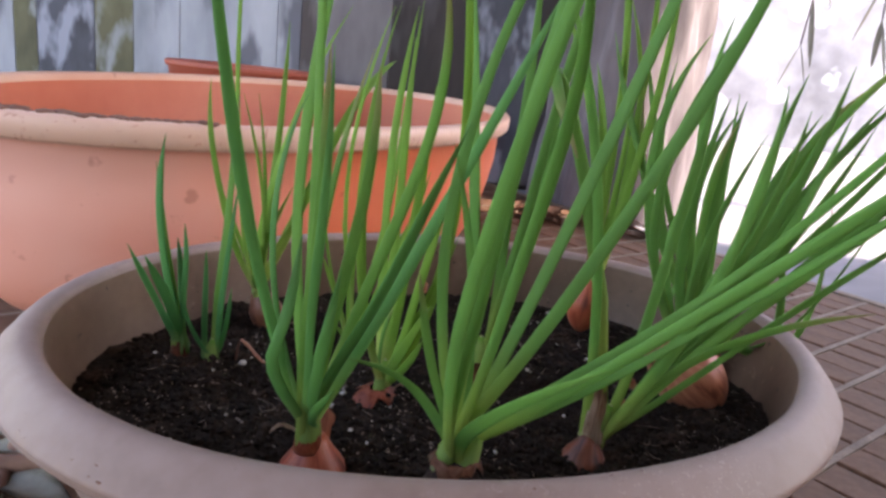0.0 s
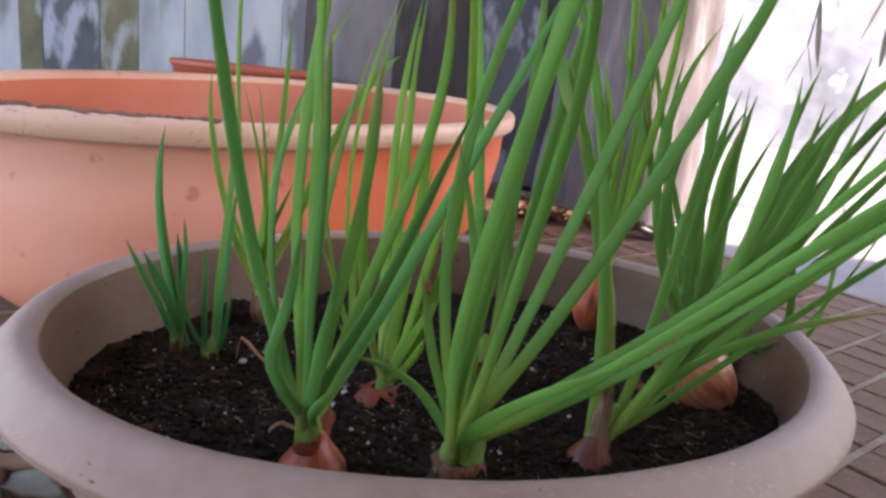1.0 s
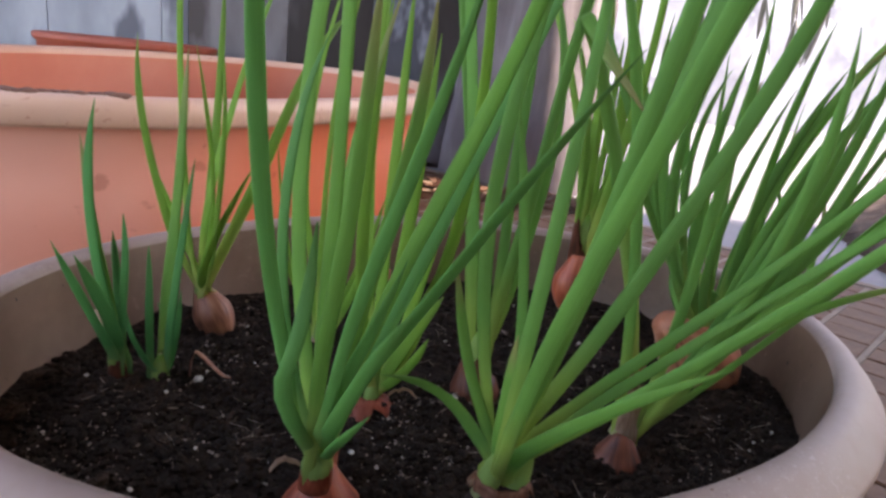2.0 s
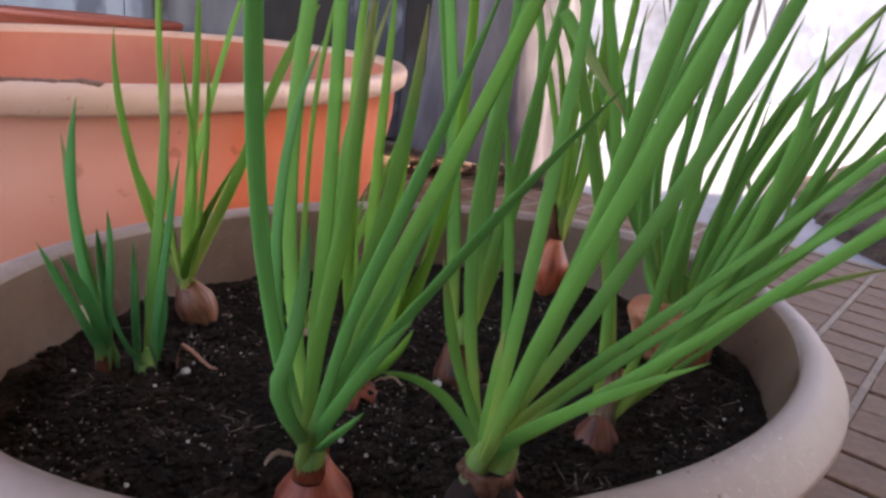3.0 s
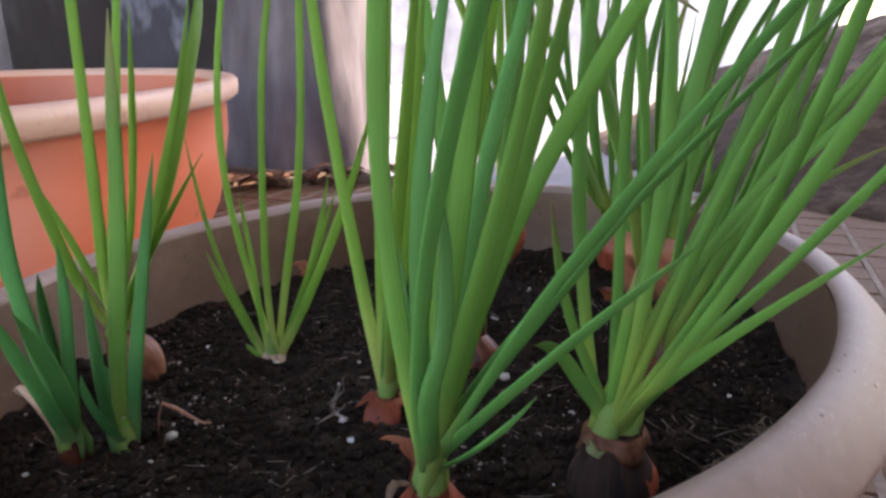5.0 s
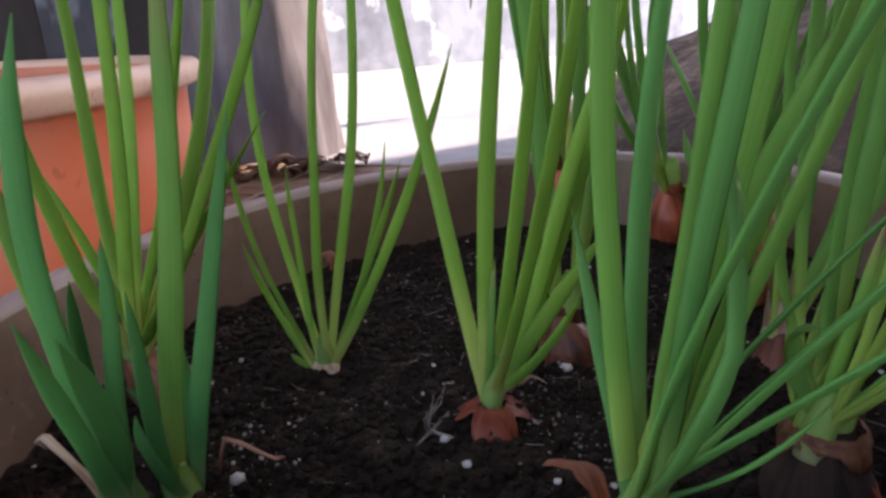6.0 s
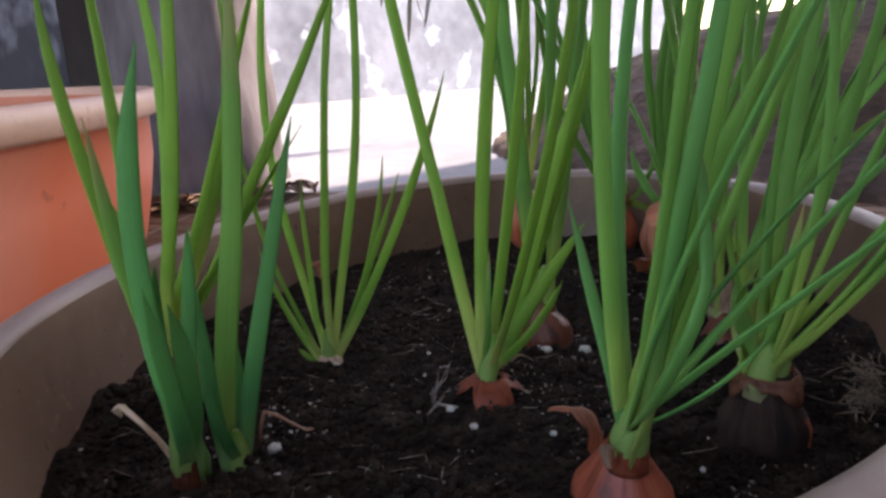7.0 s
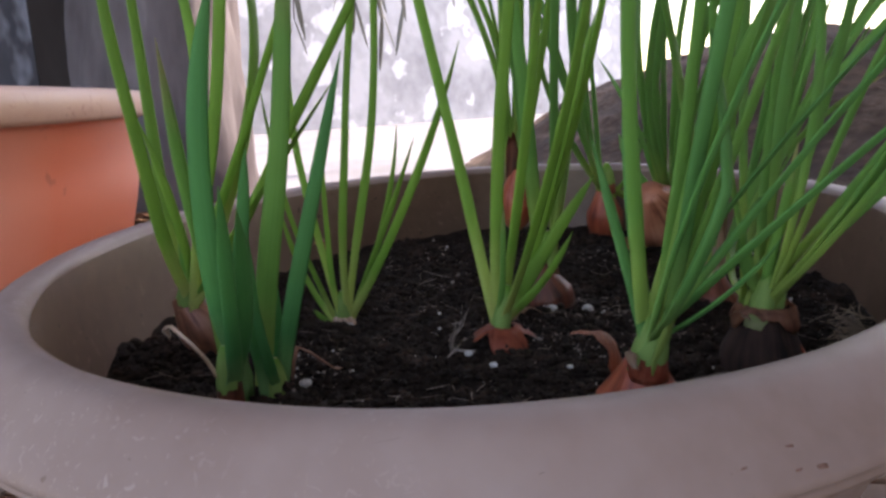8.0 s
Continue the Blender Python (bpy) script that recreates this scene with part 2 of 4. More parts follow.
BOARDS = {
    "slate": mottled("dark slate weathered paint", [(0.3, (0.022, 0.024, 0.032)), (0.55, (0.07, 0.075, 0.095)), (0.8, (0.19, 0.20, 0.25))], 5, 24, 0.7, 0.4, stretch=(1, 1, 0.45), spots=((0.24, 0.26, 0.32), 15, 0.53), soft_edge=0.1, grain=0.3),
    "pale": mottled("pale blue grey weathered paint", [(0.3, (0.15, 0.165, 0.19)), (0.5, (0.27, 0.29, 0.33)), (0.75, (0.42, 0.445, 0.49))], 5, 24, 0.7, 0.4, stretch=(1, 1, 0.35), spots=((0.12, 0.125, 0.15), 13, 0.53), soft_edge=0.12, grain=0.3),
    "olive": mottled("mossy dark weathered paint", [(0.3, (0.045, 0.045, 0.028)), (0.55, (0.12, 0.118, 0.07)), (0.8, (0.24, 0.235, 0.17))], 6, 30, 0.85, 0.5, stretch=(1, 1, 0.45), spots=((0.24, 0.26, 0.27), 17, 0.55), soft_edge=0.12, grain=0.3),
    "lilac": mottled("grey lilac weathered paint", [(0.3, (0.10, 0.092, 0.098)), (0.5, (0.18, 0.168, 0.178)), (0.75, (0.29, 0.275, 0.29))], 5, 24, 0.75, 0.4, stretch=(1, 1, 0.3), spots=((0.07, 0.058, 0.058), 13, 0.54), soft_edge=0.14, grain=0.3),
    "soot": mottled("black brown weathered wood", [(0.3, (0.014, 0.011, 0.011)), (0.55, (0.045, 0.037, 0.037)), (0.8, (0.13, 0.12, 0.125))], 6, 30, 0.8, 0.5, stretch=(1, 1, 0.3), spots=((0.13, 0.12, 0.135), 9, 0.56), soft_edge=0.2, grain=0.25),
}
GREEN_BLUE = leaf_material("blue green onion leaf", (0.16, 0.32, 0.11), (0.055, 0.225, 0.066), (0.055, 0.20, 0.055), 0.4)
GREEN_MID = leaf_material("mid green onion leaf", (0.24, 0.41, 0.11), (0.082, 0.262, 0.070), (0.085, 0.235, 0.064), 0.38)
GREEN = leaf_material("fresh green onion leaf", (0.31, 0.44, 0.095), (0.116, 0.30, 0.068), (0.12, 0.275, 0.066), 0.40)
GREEN_LIGHT = leaf_material("light green onion leaf", (0.48, 0.54, 0.15), (0.165, 0.335, 0.054), (0.15, 0.30, 0.054), 0.43)
GREEN_TIP = leaf_material("green onion leaf with withered tip", (0.33, 0.45, 0.11), (0.125, 0.30, 0.062), (0.27, 0.25, 0.10), 0.42)
STEM = leaf_material("pale green leaf base", (0.42, 0.44, 0.21), (0.24, 0.38, 0.10), (0.15, 0.34, 0.05), 0.35)
SKIN = skin_material("orange brown onion skin", (0.56, 0.205, 0.10), (0.43, 0.125, 0.055), (0.19, 0.045, 0.022), 0.38)
SKIN_DULL = skin_material("dull orange brown onion skin", (0.60, 0.27, 0.17), (0.42, 0.145, 0.078), (0.19, 0.055, 0.03), 0.42)
SKIN_RED = skin_material("red brown onion skin", (0.50, 0.135, 0.07), (0.36, 0.072, 0.035), (0.15, 0.03, 0.017), 0.4)
SKIN_DARK = skin_material("dark earthy onion skin", (0.060, 0.028, 0.018), (0.027, 0.013, 0.0085), (0.011, 0.006, 0.004), 0.92)
SKIN_BROWN = skin_material("brown onion skin", (0.25, 0.075, 0.04), (0.13, 0.036, 0.02), (0.05, 0.014, 0.009), 0.40)
SKIN_PALE = skin_material("papery pink brown onion skin", (0.38, 0.17, 0.098), (0.22, 0.078, 0.04), (0.085, 0.027, 0.015), 0.5)
SKIN_DRY = skin_material("straw coloured dry skin", (0.66, 0.50, 0.38), (0.45, 0.27, 0.17), (0.22, 0.10, 0.06), 0.6)


# ---------------------------------------------------------------- makers
def part(name, bm, material, parent=None, label="", smooth=True):
    """Links a bmesh as one mesh object, under a thing or a part if given."""
    me = bpy.data.meshes.new(name)
    bm.normal_update()
    bm.to_mesh(me)
    bm.free()
    me.materials.append(material)
    if smooth:
        me.shade_smooth()
    ob = new(name, me)
    if parent:
        ob.parent = parent
    return tagged(ob, label)


def empty(name, at=(0, 0, 0), turn=0.0):
    ob = new(name)
    ob.empty_display_size = 0.02
    ob.matrix_world = pose(*at, 0, 0, turn)
    return ob


def box(bm, lo, hi, bevel=0.0):
    vs = [bm.verts.new((x, y, z)) for z in (lo[2], hi[2]) for y in (lo[1], hi[1]) for x in (lo[0], hi[0])]
    for f in ((0, 2, 3, 1), (4, 5, 7, 6), (0, 1, 5, 4), (2, 6, 7, 3), (0, 4, 6, 2), (1, 3, 7, 5)):
        bm.faces.new([vs[i] for i in f])
    if bevel:
        bmesh.ops.bevel(bm, geom=bm.edges[:], offset=bevel, segments=2, affect="EDGES", profile=0.6)
    return bm


def lathe(profile, ax=1.0, ay=1.0, around=96, wobble=None, closed=False):
    """Rings of an oval that grows by each offset: profile rows are (offset, z); ax and ay the half axes at offset 0."""
    bm = bmesh.new()
    rings = []
    for k, (o, z) in enumerate(profile):
        ring = []
        for i in range(around):
            a = 2 * math.pi * i / around
            w = wobble(a, k, o, z) if wobble else 0.0
            ring.append(bm.verts.new(((ax + o + w) * math.cos(a), (ay + o + w) * math.sin(a), z)))
        rings.append(ring)
    for r0, r1 in zip(rings, rings[1:]):
        for i in range(around):
            j = (i + 1) % around
            bm.faces.new((r0[i], r0[j], r1[j], r1[i]))
    if closed:
        bm.faces.new(rings[-1])
    return bm


def tube(bm, points, radii, sides=8, flat=1.0, side_axis=None, uv=None):
    """A tapering tube along points; flat squeezes its section; pointed at the end."""
    uvl = bm.loops.layers.uv.verify()
    rings, n = [], len(points)
    ref = side_axis or Vector((1, 0, 0))
    for k, (p, r) in enumerate(zip(points, radii)):
        d = (points[min(k + 1, n - 1)] - points[max(k - 1, 0)]).normalized()
        s = (ref - d * ref.dot(d)).normalized()
        ref = s
        u = d.cross(s)
        rings.append([bm.verts.new(p + r * (math.cos(2 * math.pi * i / sides) * s + flat * math.sin(2 * math.pi * i / sides) * u)) for i in range(sides)])
    for k in range(n - 1):
        for i in range(sides):
            j = (i + 1) % sides
            f = bm.faces.new((rings[k][i], rings[k][j], rings[k + 1][j], rings[k + 1][i]))
            for lp, (a, b) in zip(f.loops, ((i, k), (i + 1, k), (i + 1, k + 1), (i, k + 1))):
                lp[uvl].uv = (a / sides, b / (n - 1))
    bm.faces.new(rings[0][::-1])
    bm.faces.new(rings[-1])
    return bm


def leaf_mesh(tip, bow, width, rng):
    """A hollow onion leaf from its foot at the origin: tip and bow are offsets in metres."""
    tip, bow = Vector(tip), Vector(bow)
    length = tip.length
    n = 30
    side = Vector((1, rng.uniform(-0.85, 0.25), rng.uniform(-0.2, 0.2))).normalized()
    wave, phase = rng.uniform(0.0, 0.016) * length, rng.uniform(0, 6)
    pts, rad = [], []
    for k in range(n):
        s = k / (n - 1)
        p = 2 * s * (1 - s) * bow + s * s * tip
        p += side * wave * math.sin(phase + 6 * s) * min(1, 3 * s) * (1 - s)
        pts.append(p)
        body = 0.80 + 0.20 * min(1, s / 0.22)
        taper = 1 - 0.30 * s
        if s > 0.6:
            taper *= max(0.06, 1 - ((s - 0.6) / 0.4) ** 2.6)
        rad.append(0.52 * width * body * taper * (1 + 0.05 * math.sin(phase + 11 * s)))
    pts.insert(0, Vector((0, 0, -0.006)))
    rad.insert(0, rad[0] * 0.8)
    return tube(bmesh.new(), pts, rad, 10, rng.uniform(0.20, 0.34), side)


def bulb_mesh(radius, height, rng, neck=0.28, lean=(0, 0)):
    """An onion: round body that draws in to a neck, with shallow lengthwise ribs. Its middle is at the origin."""
    bm = bmesh.new()
    uvl = bm.loops.layers.uv.verify()
    around, rows = 28, 16
    ph = [rng.uniform(0, 6.28) for _ in range(4)]
    rings = []
    for k in range(rows):
        s = k / (rows - 1)
        z = -0.5 * height + s * height
        r = radius * math.sin(math.pi * min(1, 0.04 + 0.9 * s) ** 0.9) ** 0.75 if s < 0.6 else 0
        top = math.sin(math.pi * min(1, 0.04 + 0.9 * 0.6) ** 0.9) ** 0.75
        if s >= 0.6:
            q = (s - 0.6) / 0.4
            r = radius * (top * (1 - q) ** 1.1 + neck * (1 - (1 - q) ** 1.1))
        ring = []
        for i in range(around):
            a = 2 * math.pi * i / around
            rr = r * (1 + 0.010 * math.sin(3 * a + ph[0]) + 0.006 * math.sin(8 * a + ph[1] + 2 * s) + 0.004 * math.sin(17 * a + ph[3] - 3 * s) + 0.04 * math.sin(2 * a + ph[2]))
            ring.append(bm.verts.new((rr * math.cos(a) + lean[0] * s, rr * math.sin(a) + lean[1] * s, z)))
        rings.append(ring)
    for k in range(rows - 1):
        for i in range(around):
            j = (i + 1) % around
            f = bm.faces.new((rings[k][i], rings[k][j], rings[k + 1][j], rings[k + 1][i]))
            for lp, (a, b) in zip(f.loops, ((i, k), (i + 1, k), (i + 1, k + 1), (i, k + 1))):
                lp[uvl].uv = (a / around, b / (rows - 1))
    bm.faces.new(rings[0][::-1])
    bm.faces.new(rings[-1])
    return bm


def neck_mesh(radius, rise, rng, spread=1.0):
    """Dry skin round the neck: a thin sleeve with a torn, flaring edge."""
    bm = bmesh.new()
    uvl = bm.loops.layers.uv.verify()
    around, rows = 22, 5
    ph = rng.uniform(0, 6)
    cut = [0.55 + 0.3 * math.sin(2 * math.pi * 2 * i / around + ph) + rng.uniform(-0.12, 0.12) for i in range(around)]
    flare = [rng.uniform(0.97, 1.08) for _ in range(around)]
    rings = []
    for k in range(rows):
        s = k / (rows - 1)
        ring = []
        for i in range(around):
            a = 2 * math.pi * i / around
            r = radius * (1.22 - 0.2 * s + (flare[i] * spread - 1) * s * s)
            ring.append(bm.verts.new((r * math.cos(a), r * math.sin(a), -0.006 + (0.006 + rise * cut[i]) * s)))
        rings.append(ring)
    for k in range(rows - 1):
        for i in range(around):
            j = (i + 1) % around
            f = bm.faces.new((rings[k][i], rings[k][j], rings[k + 1][j], rings[k + 1][i]))
            for lp, (a, b) in zip(f.loops, ((i, k), (i + 1, k), (i + 1, k + 1), (i, k + 1))):
                lp[uvl].uv = (a / around, b / (rows - 1))
    bmesh.ops.solidify(bm, geom=bm.faces[:], thickness=0.0003)
    return bm


def peel_mesh(radius, height, rng, start, sweep):
    """A loose shell of shiny skin over one side of a bulb, torn along its edges."""
    bm = bulb_mesh(radius, height, rng)
    drop = []
    for f in bm.faces:
        c = f.calc_center_median()
        a = (math.atan2(c.y, c.x) - start) % (2 * math.pi)
        if len(f.verts) > 4 or a > sweep * (1 - 0.35 * abs(c.z) / height) or c.z > 0.4 * height or rng.random() < 0.04:
            drop.append(f)
    bmesh.ops.delete(bm, geom=drop, context="FACES")
    for v in bm.verts:
        v.co += Vector((v.co.x, v.co.y, 0)).normalized() * rng.uniform(0.0002, 0.0011)
    bmesh.ops.solidify(bm, geom=bm.faces[:], thickness=0.0003)
    return bm


def skirt_mesh(top, low, drop, rng):
    """Torn skin that flares out from the foot of a stem down to the soil, its lower edge ragged."""
    bm = bmesh.new()
    uvl = bm.loops.layers.uv.verify()
    around, rows = 40, 7
    ph = rng.uniform(0, 6)
    cut = [0.72 + 0.30 * math.sin(3 * 2 * math.pi * i / around + ph) + 0.16 * math.sin(7 * 2 * math.pi * i / around + 2) + rng.uniform(-0.08, 0.08) for i in range(around)]
    rings = []
    for k in range(rows):
        s = k / (rows - 1)
        ring = []
        for i in range(around):
            a = 2 * math.pi * i / around
            q = s * cut[i]
            r = top + (low - top) * q ** 0.7 + 0.0005 * math.sin(9 * a + 3 * s)
            ring.append(bm.verts.new((r * math.cos(a), r * math.sin(a), -drop * q ** 1.3)))
        rings.append(ring)
    for k in range(rows - 1):
        for i in range(around):
            j = (i + 1) % around
            f = bm.faces.new((rings[k][i], rings[k + 1][i], rings[k + 1][j], rings[k][j]))
            for lp, (a, b) in zip(f.loops, ((i, k), (i, k + 1), (i + 1, k + 1), (i + 1, k))):
                lp[uvl].uv = (a / around, b / (rows - 1))
    bmesh.ops.solidify(bm, geom=bm.faces[:], thickness=0.0004)
    return bm


def curl_mesh(length, width, lift, turn, rng):
    """A scrap of papery skin that curls: a thin strip with thickness."""
    bm = bmesh.new()
    uvl = bm.loops.layers.uv.verify()
    rows, cols = 10, 4
    grid = []
    for k in range(rows):
        s = k / (rows - 1)
        a = turn * s
        c = Vector((length * (s - 0.1 * s * s) * math.cos(a), length * s * math.sin(a), lift * math.sin(math.pi * s * 0.9) + rng.uniform(-0.0006, 0.0006)))
        w = width * (0.35 + 0.65 * math.sin(math.pi * (0.15 + 0.8 * s))) * rng.uniform(0.7, 1.15)
        row = []
        for j in range(cols):
            q = j / (cols - 1) - 0.5
            row.append(bm.verts.new(c + Vector((-math.sin(a) * w * q, math.cos(a) * w * q, -abs(q) * w * 0.4))))
        grid.append(row)
    for k in range(rows - 1):
        for j in range(cols - 1):
            f = bm.faces.new((grid[k][j], grid[k][j + 1], grid[k + 1][j + 1], grid[k + 1][j]))
            for lp, (a, b) in zip(f.loops, ((j, k), (j + 1, k), (j + 1, k + 1), (j, k + 1))):
                lp[uvl].uv = (a / 3, b / 9)
    bmesh.ops.solidify(bm, geom=bm.faces[:], thickness=0.0004)
    return bm


# ---------------------------------------------------------------- setting
def build_ground():
    bm = bmesh.new()
    steps = [-400, -60, -15, -5, -2, -1, 0, 1, 2, 3, 5, 15, 60, 400]
    vs = [[bm.verts.new((x, y, FLOOR - 0.014)) for x in steps] for y in steps]
    for j in range(len(steps) - 1):
        for i in range(len(steps) - 1):
            bm.faces.new((vs[j][i], vs[j][i + 1], vs[j + 1][i + 1], vs[j + 1][i]))
    tagged(part("ground", bm, CONCRETE), "pale worn concrete yard in bright sun beyond the shade", "ground", kind="structure")


def build_wall():
    wall = empty("wall_north", (0, 1.46, FLOOR))
    bm = box(bmesh.new(), (-2.6, 0.0, -0.014), (0.44, 0.08, 2.2))
    part("backing", bm, BOARDS["soot"], wall, smooth=False)
    widths = [("pale", 0.30), ("olive", 0.22), ("slate", 0.18), ("pale", 0.10), ("olive", 0.06), ("slate", 0.15), ("olive", 0.10), ("pale", 0.12), ("pale", 0.25), ("pale", 0.06), ("lilac", 0.23), ("soot", 0.20), ("slate", 0.16), ("soot", 0.12), ("lilac", 0.16)]
    x = 0.44
    rng = random.Random(3)
    for kind, w in widths[::-1]:
        d = rng.uniform(0.0195, 0.0205)
        b = box(bmesh.new(), (x - w + 0.0006, -d, 0.0), (x - 0.0006, -0.003, 2.2), 0.0015)
        part("board", b, BOARDS[kind], wall, smooth=False)
        x -= w
    tagged(wall, "wall of upright weathered boards, streaked pale blue, slate and black", "wall", kind="structure")


def build_tree():
    """The trunk beside the wall, with a limb whose thin twigs hang down over the yard."""
    tree = empty("tree", (0.40, 1.36, 0))

    def knots(a, k, o, z):
        return 0.018 * math.sin(3 * a + 1.5 * z) + 0.01 * math.sin(7 * a + 6 * z) + 0.007 * math.sin(13 * a - 9 * z)
    prof = [(0.09 - 0.085 * (1 - (1 - s) ** 3) + 0.01 * math.sin(9 * s), FLOOR - 0.02 + 2.4 * s) for s in [i / 30 for i in range(31)]]
    part("trunk", lathe(prof, 0.10, 0.10, 48, knots), TRUNK, tree)
    limb = [Vector((0.05, 0.0, 1.35)), Vector((0.35, 0.12, 1.5)), Vector((0.62, 0.25, 1.52)), Vector((0.95, 0.25, 1.45)), Vector((1.3, 0.2, 1.3))]
    part("limb", tube(bmesh.new(), limb, [0.045, 0.035, 0.028, 0.02, 0.01], 10), TRUNK, tree)
    rng = random.Random(44)
    for x, y, low in [(0.55, 0.33, 0.34), (0.73, 0.26, 0.42), (0.80, 0.22, 0.36), (0.86, 0.20, 0.40), (1.05, 0.22, 0.55)]:
        top = Vector((x + rng.uniform(-0.1, 0.0), y, 1.48))
        pts = [top + (Vector((x, y, low)) - top) * s + Vector((0.03 * math.sin(5 * s + x * 9), 0.02 * math.sin(4 * s), 0)) for s in [k / 9 for k in range(10)]]
        tw = part("twig", tube(bmesh.new(), pts, [0.009 - 0.0065 * k / 9 for k in range(10)], 6), TRUNK, tree)
        for k in [q // 2 for q in range(6, 20)]:
            a, ln = rng.uniform(0, 6.28), rng.uniform(0.10, 0.19)
            p = pts[k]
            d = Vector((math.cos(a) * 0.35, math.sin(a) * 0.35, -1)).normalized()
            lf = [p + d * ln * s + Vector((0, 0, -0.01 * s * s)) for s in (0, 0.2, 0.45, 0.7, 0.9, 1)]
            part("twig_leaf", tube(bmesh.new(), lf, [0.002, 0.006, 0.008, 0.007, 0.004, 0.0006], 8, 0.12, Vector((math.sin(a), -math.cos(a), 0))), TREE_LEAF, tw)
    tagged(tree, "grey weathered tree beside the board wall, thin twigs hanging", "tree")


def build_far_wall():
    bm = box(bmesh.new(), (-0.6, 4.2, FLOOR - 0.02), (7.0, 4.35, 1.9), 0.01)
    tagged(part("wall_far", bm, PLASTER, smooth=False), "pale stained plaster wall across the sunny yard", "wall", kind="structure")


def build_added_wall():
    # out of view, added to block low sky light and bounce warm brown
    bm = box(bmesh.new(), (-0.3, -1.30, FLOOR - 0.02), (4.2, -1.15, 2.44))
    tagged(part("wall_south", bm, BEIGE, smooth=False), "added unseen brown wall that blocks and warms light from behind the patio", "wall", kind="structure")


def build_shade_roof():
    # never in view: added to hold sun and sky off the planter and boards
    bm = box(bmesh.new(), (-1.3, -2.4, 2.45), (4.2, 0.85, 2.55))
    box(bm, (-1.3, 0.85, 2.45), (2.05, 1.75, 2.55))
    tagged(part("roof", bm, ROOF, smooth=False), "added unseen grey sheet roof that shades the patio", "roof", kind="structure")


def build_heap():
    bm = bmesh.new()
    n = 90
    grid = []
    for j in range(n):
        row = []
        for i in range(n):
            x, y = (i / (n - 1) - 0.5) * 2, (j / (n - 1) - 0.5) * 2
            a = math.atan2(y, x)
            r = math.hypot(x, y) * (1.03 + 0.06 * noise.noise((1.4 * math.cos(a), 1.4 * math.sin(a), 7.0)))
            h = 0.345 * max(0.0, 1 - r * r) ** 1.35
            h += min(1.0, 4 * (1 - r)) * (0.035 * noise.noise((x * 3, y * 3, 1.0)) + 0.022 * noise.noise((x * 9, y * 9, 4.0)) + 0.012 * noise.noise((x * 22, y * 22, 2.0))) + 0.01 if r < 0.97 else -0.03
            row.append(bm.verts.new((x, y, h)))
        grid.append(row)
    for j in range(n - 1):
        for i in range(n - 1):
            bm.faces.new((grid[j][i], grid[j][i + 1], grid[j + 1][i + 1], grid[j + 1][i]))
    h = part("earth_mound", bm, HEAP)
    h.location = (1.80, 0.50, FLOOR - 0.014)
    tagged(h, "low heap of dark brown earth beyond the paving", "earth heap")


# ---------------------------------------------------------------- planters
POT_A, POT_B, POT_TURN, RIM = 0.2133, 0.1667, 20.6, 0.0458


